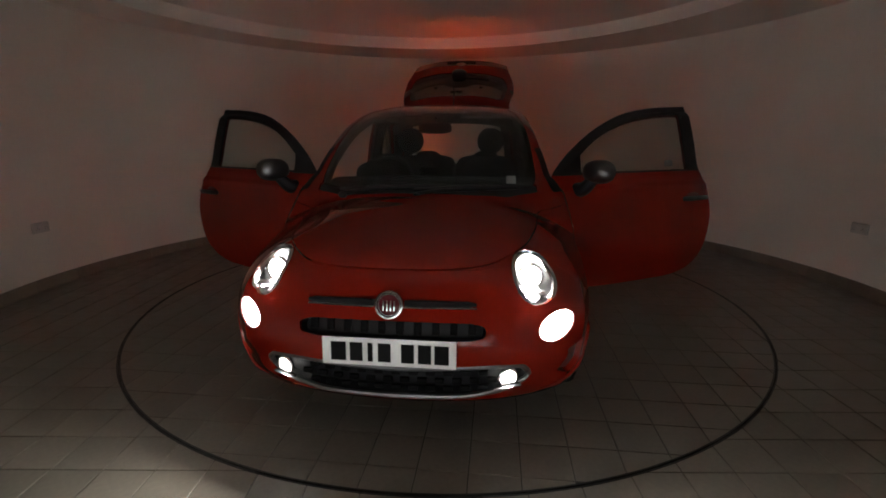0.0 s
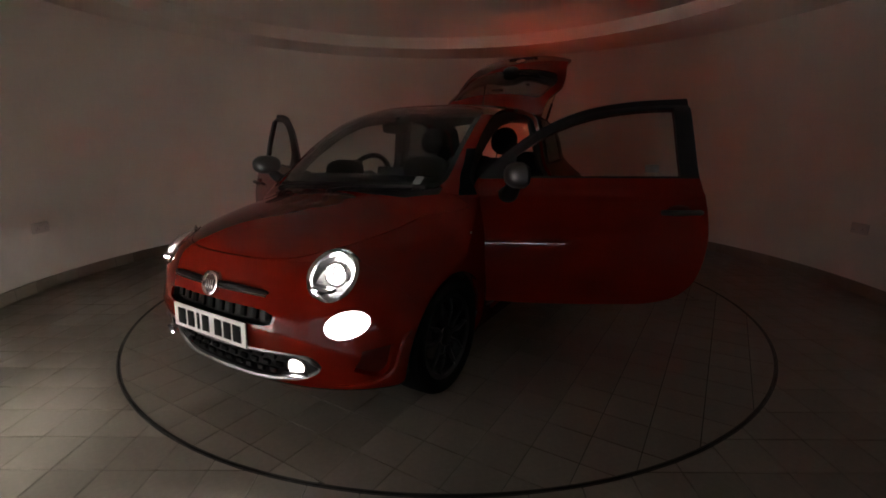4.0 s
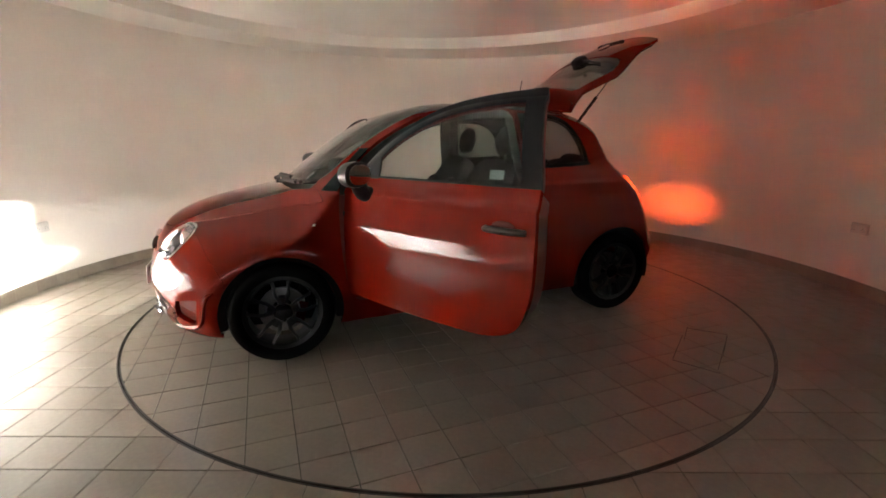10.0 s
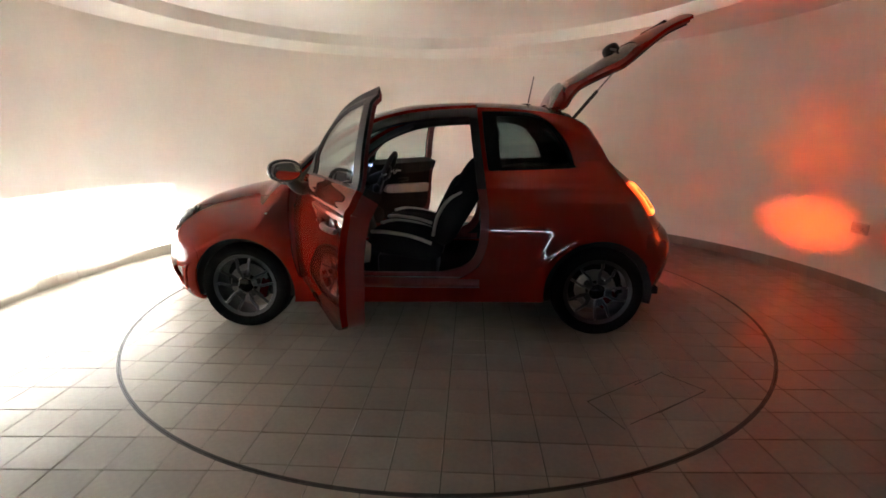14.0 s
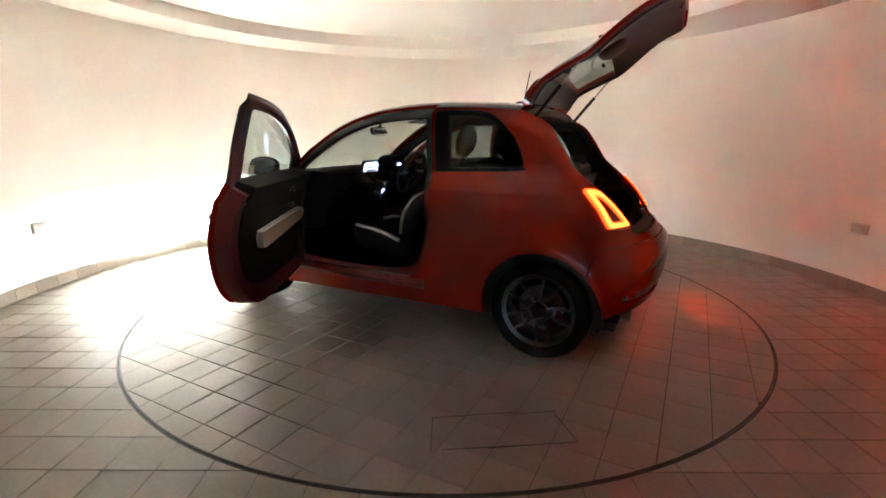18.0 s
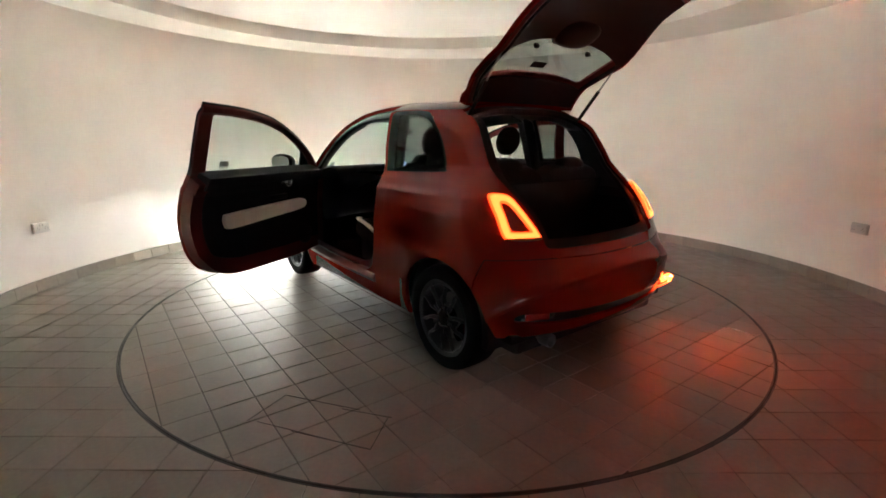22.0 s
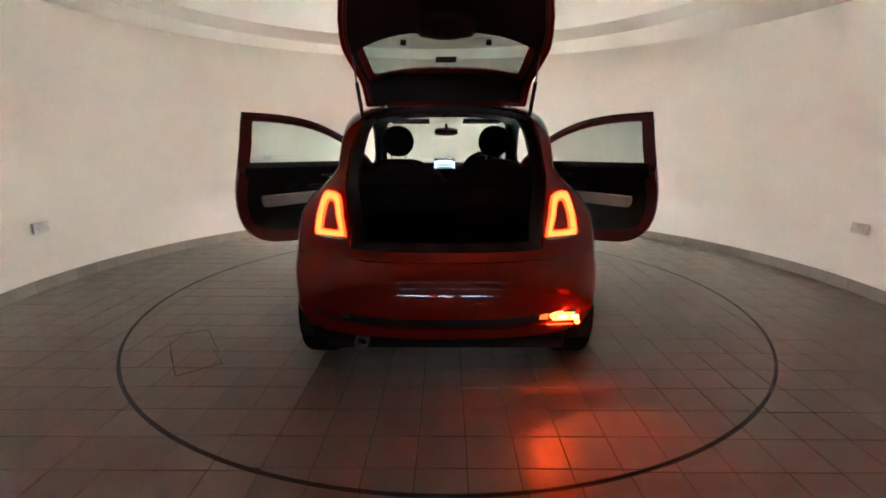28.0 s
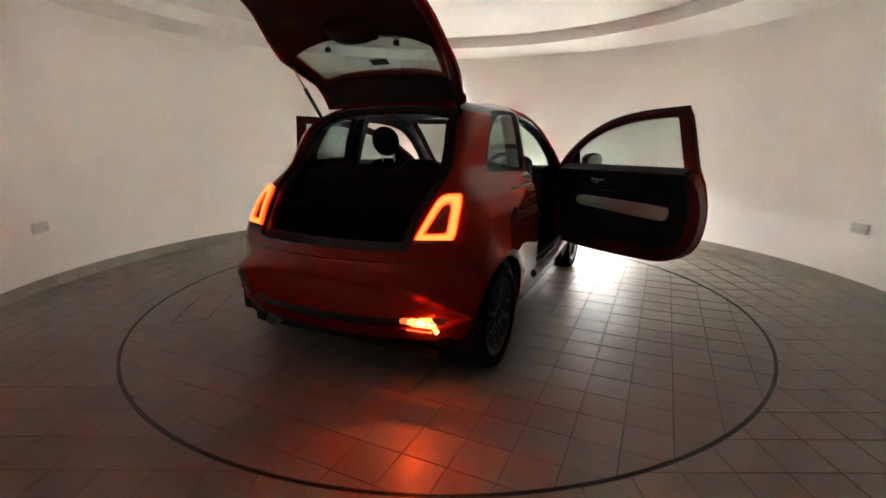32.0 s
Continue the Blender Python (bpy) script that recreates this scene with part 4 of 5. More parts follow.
def build_front(car, half):
    for side in (1, -1):
        turn = (lambda m: m) if side > 0 else mirrored
        cy, cz = HEAD[0][1], HEAD[0][2]
        # bowl, rings, bulb and the box that keeps the beam low and narrow
        hh = head_hole(half)
        head = link("headlight", turn(moved(lathe([(0.116, -0.010), (0.109, -0.016), (0.094, -0.042), (0.062, -0.07), (0.0, -0.08)], 40, "x"), 1.632, cy, cz, 0, -20, 27)), BOWL, car, "round chrome-ringed headlight, lit")
        bezel = clip(half, np.minimum(np.minimum(hh + 0.004, 0.013 - hh), half[0][:, 2] - 0.622))
        link("outer_ring", shell(turn(bezel), 0.02, 0.007), CHROME, head, "chrome bezel")
        well = clip(half, np.minimum(-hh + 0.002, hh + 0.014))
        link("lamp_well", shell(turn(well), 0.11, -0.017), BLACK, head, "black lamp well")
        link("projector_ring", turn(moved(lathe([(0.044, -0.03), (0.054, -0.03), (0.054, 0.008), (0.044, 0.010), (0.044, -0.03)], 32, "x"), 1.632, cy, cz + 0.006, 0, -8, 12)), CHROME, head, "chrome projector ring")
        link("bulb", turn(moved(lathe([(0.0, 0.008), (0.020, 0.006), (0.032, 0.0), (0.036, -0.010)], 32, "x"), 1.600, cy, cz + 0.006, 0, -8, 12)), GLOW_BULB, head, "glowing projector")
        link("beam_source", turn(moved(plate_yz(0.020, 0.0018), 1.702, cy, 0.652)), GLOW_HEAD, head, "bright filament under its shield")
        link("beam_shield", turn(moved(box(0.056, 0.106, 0.002, 0), 1.725, cy, 0.6562, 0, -1)), BLACK, head, "thin shield over the filament")
        link("shield_cap", turn(moved(box(0.036, 0.108, 0.0012, 0), 1.712, cy, 0.6586, 0, -1)), BOWL, head, "bright upper face of the shield")
        link("beam_back", turn(moved(box(0.006, 0.106, 0.018, 0), 1.694, cy, 0.650)), BLACK, head)
        link("beam_floor", turn(moved(box(0.034, 0.106, 0.002, 0), 1.709, cy, 0.642)), BLACK, head)
        for dy in (-0.023, 0.023):
            link("beam_cheek", turn(moved(box(0.054, 0.002, 0.016, 0), 1.724, cy + dy, 0.649)), BLACK, head)
        lens = clip(half, head_hole(half) + 0.002)
        dome = lens[0].copy()
        e = np.clip(np.clip(lamp_plane(lens, HEAD)[0], 0, 1) / HEAD[3], 0, 1) ** 0.5
        dome[:, :3] += dome[:, 3:6] * (0.03 * e)[:, None]
        cover = link("cover", shell(turn((dome, lens[1])), 0.003), CLEAR, head, "clear domed cover")
        cover.visible_shadow = False
        # lower lamp
        low = clip(half, low_hole(half) - 0.001)
        dome = low[0].copy()
        e = np.clip(np.clip(lamp_plane(low, LOW)[0], 0, 1) / LOW[4], 0, 1) ** 0.5
        dome[:, :3] += dome[:, 3:6] * (0.006 * e - 0.006)[:, None]
        link("daylight_lamp", shell(turn((dome, low[1])), 0.012), GLOW_LOWER, car, "oval white running light, lit")
        lh = low_hole(half)
        cup = clip(half, lh + 0.014)
        wall = clip(half, np.minimum(0.001 - lh, lh + 0.010))
        case = link("lamp_case", shell(turn(under(cup, 0.026)), 0.004), BLACK, car, "black case behind the running light")
        link("case_wall", shell(turn(wall), 0.024, -0.003), BLACK, case)
        # small fog lamp in the grille
        fog = link("fog_lamp", turn(moved(lathe([(0.026, -0.01), (0.040, -0.004), (0.042, 0.008), (0.034, 0.012), (0.03, 0.0), (0.026, -0.01)], 28, "x"), 1.800, 0.455, 0.325, 0, 0, 22)), CHROME, car, "small round fog lamp, lit")
        link("fog_bulb", turn(moved(lathe([(0.0, 0.01), (0.02, 0.007), (0.031, 0.0), (0.031, -0.006)], 24, "x"), 1.798, 0.455, 0.325, 0, 0, 22)), GLOW_FOG, fog, "glowing fog lamp lens")
        link("fog_filament", turn(moved(plate_yz(0.03, 0.004), 1.813, 0.455, 0.297, 0, 0, 22)), GLOW_FOGBEAM, fog, "fog lamp filament under its hood")
        link("fog_hood", turn(moved(box(0.024, 0.11, 0.0015, 0), 1.819, 0.456, 0.3008, 0, -6, 22)), BLACK, fog, "small black hood")
        link("fog_back", turn(moved(box(0.002, 0.09, 0.016, 0), 1.811, 0.456, 0.297, 0, 0, 22)), BLACK, fog)
        link("fog_tray", turn(moved(box(0.016, 0.11, 0.0015, 0), 1.813, 0.456, 0.2905, 0, 0, 22)), BLACK, fog, "small black tray")
        link("side_repeater", turn(moved(lathe([(0.0, 0.012), (0.016, 0.009), (0.021, 0.0), (0.021, -0.01)], 20, "y"), 0.95, 0.800, 0.772)), PLATE, car, "small pale side repeater")
        # swept edge of the bumper beside the wheel
        path = curve([(1.49, 0.455), (1.525, 0.43), (1.545, 0.37), (1.56, 0.30), (1.585, 0.255), (1.65, 0.235), (1.71, 0.232)], 6, closed=False)
        near = half[0][(half[0][:, 0] > 1.3) & (half[0][:, 2] < 0.6)]
        edge = []
        for px, pz in path:
            d = (near[:, 0] - px) ** 2 + (near[:, 2] - pz) ** 2
            k = np.argsort(d)[:6]
            wt = 1 / (d[k] + 1e-6)
            edge.append((px, (near[k, 1] * wt).sum() / wt.sum(), pz))
        edge = np.array(edge)
        edge[1:-1, 1] = (edge[:-2, 1] + edge[1:-1, 1] + edge[2:, 1]) / 3
        link("bumper_blade", turn(tube(edge, np.interp(np.linspace(0, 1, len(edge)), [0, 0.15, 0.85, 1], [0.004, 0.012, 0.012, 0.004]), 8)), PAINT, car, "sharp red bumper crease")
    # lower grille: frame, mesh of small bars, slot with vertical bars
    for poly, nm in ((GRILLE, "grille_well"), (SLOT, "slot_well")):
        gg = np.where(half[0][:, 0] > 1.4, yz(half, poly), -1)
        ring = clip(half, np.minimum(0.001 - gg, gg + 0.013))
        link(nm, shell(both(ring), 0.045, -0.012), BLACK, car, "black inner edge of the air opening")
    back = clip(half, np.minimum(yz(half, GRILLE) + 0.035, half[0][:, 0] - 1.4))
    grille = link("lower_grille", shell(both(under(back, 0.05)), 0.008), BLACK, car, "black lower grille in a silver surround")

    def on_front(y, z):
        k = np.argmin((half[0][:, 1] - abs(y)) ** 2 + (half[0][:, 2] - z) ** 2 + np.where(half[0][:, 0] > 1.3, 0, 9))
        return half[0][k, 0]
    ys = np.linspace(-0.53, 0.53, 60)
    low = np.array([(0.0, y, np.interp(abs(y), [0, 0.30, 0.46, 0.535], [0.232, 0.238, 0.258, 0.30])) for y in ys])
    hi = np.array([(0.0, y, np.interp(abs(y), [0, 0.40, 0.51, 0.535], [0.368, 0.378, 0.372, 0.35])) for y in ys])
    surf = np.array([[on_front(y, z) for z in (0.24, 0.37)] for y in ys])
    kern = np.ones(7) / 7
    pad = lambda a: np.convolve(np.pad(a, 3, mode="edge"), kern, mode="valid")
    low[:, 0], hi[:, 0] = pad(surf[:, 0]) - 0.004, pad(surf[:, 1]) - 0.004
    left_end = curve([hi[-1], (hi[-1] * 0.5 + low[-1] * 0.5) + (-0.012, 0.012, 0), low[-1]], 6, closed=False)
    right_end = left_end * (1, -1, 1)
    loop = np.concatenate([low, left_end[::-1][1:-1], hi[::-1], right_end[1:-1]])
    link("grille_surround", tube(loop, 0.011, 8, closed=True), SATIN, grille, "satin silver surround")
    stud = join(*[moved(box(0.016, 0.04, 0.022, 0.005), np.interp(y, ys, surf[:, 0] * 0.5 + surf[:, 1] * 0.5) - 0.038, y, z) for r, z in enumerate((0.262, 0.295, 0.328, 0.356))
                  for y in np.arange(-0.48 + 0.035 * (r % 2), 0.49, 0.07) if abs(abs(y) - 0.455) > 0.05])
    tagged(link("grille_studs", stud, DEEPBLACK, grille, "raised black studs of the grille"), kind="stuff")
    slot_b = clip(half, np.minimum(yz(half, SLOT) + 0.012, half[0][:, 0] - 1.4))
    slot = link("upper_slot", shell(both(under(slot_b, 0.045)), 0.008), BLACK, car, "narrow black air slot")
    for y in np.arange(-0.315, 0.33, 0.07):
        link("slot_bar", moved(box(0.014, 0.030, 0.055, 0.004), on_front(y, 0.53) - 0.039, y, 0.53, 0, -12), DEEPBLACK, slot)
    # moustache bar and round emblem (a plain disc)
    ys = np.linspace(-0.33, 0.33, 40)
    bar = np.c_[pad(np.array([on_front(y, 0.628) for y in ys])) + 0.006, ys, 0.632 - 0.05 * ys ** 2]
    for s in (1, -1):
        keep = bar[bar[:, 1] * s > 0.05]
        link("nose_bar", tube(keep, np.interp(np.abs(keep[:, 1]), [0.05, 0.12, 0.3, 0.33], [0.014, 0.016, 0.012, 0.006]), 8, flat=1.0), BLACK, car, "dark nose bar with a chrome edge")
        link("nose_bar_edge", tube(keep + (0.009, 0, -0.012), 0.004, 6), CHROME, car, "thin chrome line")
    emblem = link("emblem", moved(lathe([(0.0, 0.006), (0.042, 0.006), (0.047, 0.014), (0.054, 0.012), (0.056, -0.02)], 40, "x"), on_front(0, 0.625) + 0.008, 0, 0.625, 0, -17), CHROME, car, "round chrome emblem")
    link("emblem_disc", moved(lathe([(0.0, 0.010), (0.039, 0.008), (0.042, 0.004)], 36, "x"), on_front(0, 0.625) + 0.008, 0, 0.625, 0, -17), REDBAR, emblem, "dark red disc")
    for y in (-0.021, -0.007, 0.007, 0.021):
        link("emblem_bar", moved(box(0.004, 0.006, 0.04, 0.001), on_front(0, 0.625) + 0.019, y, 0.625, 0, -17), CHROME, emblem)
    xp = 1.888
    plate = link("front_plate", moved(box(0.008, 0.52, 0.111, 0.003), xp, 0, 0.447, 0, -3), PLATE, car, "white number plate with plain dark bars")
    for y, w in ((-0.195, 0.06), (-0.125, 0.05), (-0.07, 0.02), (-0.015, 0.05), (0.075, 0.05), (0.14, 0.05), (0.205, 0.055)):
        link("plate_bar", moved(box(0.003, w, 0.075, 0.001), xp + 0.005, y, 0.447, 0, -3), INK, plate)
    link("plate_mount", moved(box(0.04, 0.46, 0.08, 0.006), xp - 0.024, 0, 0.447), BLACK, car, "black plate holder")
    # wipers on the scuttle
    for y0, y1 in ((-0.42, 0.08), (-0.02, 0.50)):
        arm = curve([(1.085, y0, 0.958), (1.062, y0 + 0.15, 0.978), (1.017, y1, 0.992)], 6, closed=False)
        w = link("wiper", tube(arm, np.linspace(0.014, 0.010, len(arm)), 8), BLACK, car, "black wiper arm on the windscreen")
        blade = curve([(1.057, y0 - 0.02, 0.976), (1.037, (y0 + y1) / 2 + 0.04, 0.989), (0.987, y1 + 0.06, 0.990)], 6, closed=False)
        link("wiper_blade", tube(blade + (0.004, 0, 0.004), 0.011, 6), RUBBER, w)
        link("wiper_pivot", moved(blob(0.024, 0.024, 0.018, 1, 1, 14, 8), 1.088, y0, 0.951), BLACK, w)
    # rear lamps low in the bumper
    for side in (1, -1):
        xk = -1.655
        if side < 0:
            at = pose(xk - 0.002, -0.572, 0.395, 0, 3, 6)

            def spot(me):
                return shift(me, at)
            # lower bar glows in place of a dim red reflection; block is the lens's dim end
            rim = [moved(box(0.012, 0.130, 0.007, 0.003), 0.006, 0.010, -0.040), moved(box(0.012, 0.044, 0.030, 0.006), 0.012, 0.090, 0)]
            fog = link("rear_fog_lamp", spot(join(*rim)), GLOW_DIM_BARS, car, "red rear fog lamp, lit")
            link("fog_lens", spot(join(moved(box(0.008, 0.112, 0.007, 0.003), 0.004, -0.008, 0.0165), moved(box(0.008, 0.112, 0.007, 0.003), 0.004, -0.008, -0.0165))), GLOW_RFOG, fog, "glowing red lens")
            fun = lathe([(0.0148, 0.0), (0.0148, 0.125), (0.0165, 0.125), (0.0165, 0.0), (0.0148, 0.0)], 24, "x")
            link("fog_funnel", spot((fun[0] * (1, 1.75, 0.85), fun[1])), GLOW_RFOG, fog, "red funnel of the fog lamp")
            bul = lathe([(0.0, 0.0), (0.009, 0.0)], 12, "x")
            link("fog_bulb", spot(moved((bul[0] * (1, 1.75, 0.85), bul[1]), 0.120)), GLOW_RBEAM, fog, "bright bulb deep in the fog lamp")
            # three added tubes with emitters throw the weaker lobes on wall, floor and ceiling
            for nm, y, up, wide, high, yaw, deep, core in (("upper", -0.047, 20, 0.0085, 0.0065, 0, 0.040, 0.55), ("floor", 0.045, -47, 0.0165, 0.0060, 16, 0.022, 0.34), ("ceiling", -0.066, 62, 0.011, 0.011, -38, 0.040, 0.85)):
                pipe = lathe([(1.0, 0.0), (1.0, deep), (1.12, deep), (1.12, 0.0), (1.0, 0.0)], 20, "x")
                spark = lathe([(0.0, deep - 0.002), (core, deep - 0.002)], 12, "x")
                tilt = pose(-0.010 if up > 0 else -0.011, y, 0.004 if up > 0 else -0.004, 0, up, yaw)
                link(nm + "_lobe_tube", spot(shift((pipe[0] * (1, wide, high), pipe[1]), tilt)), GLOW_RFOG, fog, "short red tube added to aim a lobe of light")
                link(nm + "_lobe_bulb", spot(shift((spark[0] * (1, wide, high), spark[1]), tilt)), GLOW_LOBE if up < 0 else GLOW_CEILING_LOBE if up > 50 else GLOW_WALL_LOBE, fog, "added red emitter that throws a lobe of light")
                link(nm + "_lobe_back", spot(shift(moved(box(0.002, wide * 2.3, high * 2.3, 0), deep + 0.002), tilt)), BLACK, fog)
            link("fog_back", spot(moved(box(0.006, 0.066, 0.034, 0), 0.130)), BLACK, fog)
        else:
            link("rear_reflector", moved(box(0.012, 0.13, 0.034, 0.006), xk + 0.030, 0.565, 0.395, 0, 0, -24), TAIL_LENS, car, "dark red rear reflector")
    link("exhaust", moved(join(lathe([(0.034, -0.1), (0.036, 0.06), (0.03, 0.06), (0.028, -0.1)], 24, "x")), -1.55, 0.43, 0.225, 0, 0, 180), STEEL, car, "chrome exhaust tip")
    link("boot_sill", moved(box(0.05, 0.70, 0.02, 0.008), -1.600, 0, 0.695), BLACK, car, "black boot sill")


def build_wheels(car):
    tyre = lathe([(0.212, -0.085), (0.235, -0.096), (0.262, -0.0985), (0.28, -0.09), (0.2895, -0.07), (0.2915, -0.03), (0.2915, 0.03), (0.2895, 0.07), (0.28, 0.09), (0.262, 0.0985), (0.235, 0.096), (0.212, 0.085)], 64, "y")
    rim = lathe([(0.19, -0.08), (0.214, -0.088), (0.217, -0.080), (0.205, -0.070), (0.198, 0.06), (0.214, 0.086), (0.217, 0.090), (0.212, 0.095), (0.204, 0.088), (0.192, 0.07), (0.19, -0.08)], 56, "y")
    spokes = []
    for k in range(5):
        loop = []
        for u in np.linspace(-1, 1, 25):
            # each pair of spokes runs out from the hub, spreads and closes in an arc under the rim
            w = abs(u)
            rad = np.interp(w, [0, 0.30, 0.45, 0.75, 1.0], [0.196, 0.194, 0.172, 0.105, 0.052])
            off = np.sign(u) * np.interp(w, [0, 0.30, 0.45, 0.75, 1.0], [0, 20.5, 22.5, 17.0, 24.0])
            a = radians(72 * k + off)
            loop.append((rad * math.cos(a), -np.interp(rad, [0.05, 0.12, 0.20], [0.064, 0.077, 0.072]), rad * math.sin(a)))
        loop = np.array(loop)
        spokes.append(tube(loop, np.interp(np.abs(np.linspace(-1, 1, 25)), [0, 0.3, 0.6, 1], [0.012, 0.0125, 0.0115, 0.017]), 8, flat=0.8))
        a = radians(72 * k + 36)
        web = curve([(0.092 * math.cos(a), -0.066, 0.092 * math.sin(a)), (0.05 * math.cos(a), -0.06, 0.05 * math.sin(a))], 3, closed=False)
        spokes.append(tube(web, 0.022, 8))
    cap = lathe([(0.0, 0.082), (0.03, 0.081), (0.044, 0.076), (0.048, 0.066), (0.06, 0.058), (0.064, 0.03)], 36, "y")
    disc = lathe([(0.05, 0.0), (0.13, 0.0), (0.13, -0.02), (0.05, -0.02)], 40, "y")
    first = None
    for x in (1.15, -1.15):
        for side in (1, -1):
            at = Matrix.Translation((x, side * 0.707, 0.2915)) @ pose(0, 0, 0, 0, 17 if x > 0 else 40, 180 if side > 0 else 0)
            if first is None:
                # outer face towards -y here, turned to suit each side
                w = link("wheel", rim, ALLOY, car, "dark graphite alloy wheel", at=at)
                w.data.transform(Matrix.Identity(4))
                first = [w.data]
                link("tyre", tyre, TYRE, w, "black low-profile tyre")
                for sp in spokes:
                    first.append(link("spoke", sp, ALLOY, w).data)
                link("hub_cap", flipped((cap[0] * (1, -1, 1), cap[1])), GLOSSBLACK, w, "black centre cap")
                link("cap_ring", moved(tube(np.array([(0.055 * math.cos(q), -0.074, 0.055 * math.sin(q)) for q in np.arange(40) * math.pi / 20]), 0.0045, 8, closed=True)), CHROME, w, "thin chrome ring of the centre cap")
                link("brake_disc", disc, STEEL, w, "steel brake disc")
                link("caliper", moved(box(0.06, 0.05, 0.14, 0.012), 0.105, 0.0, 0.0), REDBAR, w, "dark red brake caliper")
                kids = [(o.name.split(".")[0], o.data, o.get("label", "")) for o in w.children]
            else:
                w = place("wheel", first[0], car, at, "dark graphite alloy wheel")
                for nm, data, lab in kids:
                    place(nm, data, w, Matrix.Identity(4), lab)
            # liner of the arch
            liner = arc_wall(0.30, 0.345, -0.16, 0.10, radians(-12), radians(192), 24)
            link("arch_liner", moved((liner[0][:, [0, 2, 1]] * (1, side, 1), liner[1]), x, side * 0.665, 0.285), UNDER, car, "black wheel arch liner")


def seat(car, y):
    s = link("seat", moved(blob(0.27, 0.245, 0.085, 0.45, 0.6), 0.12, y, 0.510, 0, -9), FABRIC, car, "black cloth front seat with ivory piping")
    link("backrest", moved(blob(0.095, 0.240, 0.33, 0.5, 0.55), -0.265, y, 0.80, 0, -31), FABRIC, s, "black padded backrest")
    link("headrest", moved(blob(0.055, 0.110, 0.108, 0.95, 0.95), -0.475, y, 1.225, 0, -14), FABRIC, s, "round black headrest")
    for dy in (-0.05, 0.05):
        link("headrest_post", tube(np.array([(-0.42, y + dy, 1.03), (-0.465, y + dy, 1.16)]), 0.006, 8), STEEL, s)
    for k in (-1, 1):
        pipe = curve([(-0.085, y + k * 0.236, 0.60), (-0.118, y + k * 0.243, 0.735), (-0.188, y + k * 0.240, 0.842), (-0.268, y + k * 0.226, 0.893), (-0.335, y + k * 0.19, 0.915), (-0.395, y + k * 0.12, 0.985)], 6, closed=False)
        link("piping", tube(pipe, 0.016, 8, flat=0.75), IVORY, s, "ivory piping")
        side = curve([(-0.075, y + k * 0.240, 0.548), (0.02, y + k * 0.246, 0.584), (0.10, y + k * 0.246, 0.606), (0.20, y + k * 0.240, 0.620), (0.28, y + k * 0.225, 0.624), (0.345, y + k * 0.17, 0.612)], 6, closed=False)
        link("piping", tube(side, 0.016, 8, flat=0.8), IVORY, s, "ivory piping")
        link("bolster", moved(blob(0.10, 0.060, 0.21, 0.8, 0.7), -0.205, y + k * 0.192, 0.735, 0, -24), FABRIC, s, "raised side bolster")
        link("bolster", moved(blob(0.20, 0.055, 0.075, 0.7, 0.7), 0.115, y + k * 0.200, 0.535, 0, -9), FABRIC, s, "raised cushion edge")
    link("seat_base", moved(box(0.42, 0.40, 0.20, 0.03), 0.10, y, 0.36), BLACK, s, "black seat base")


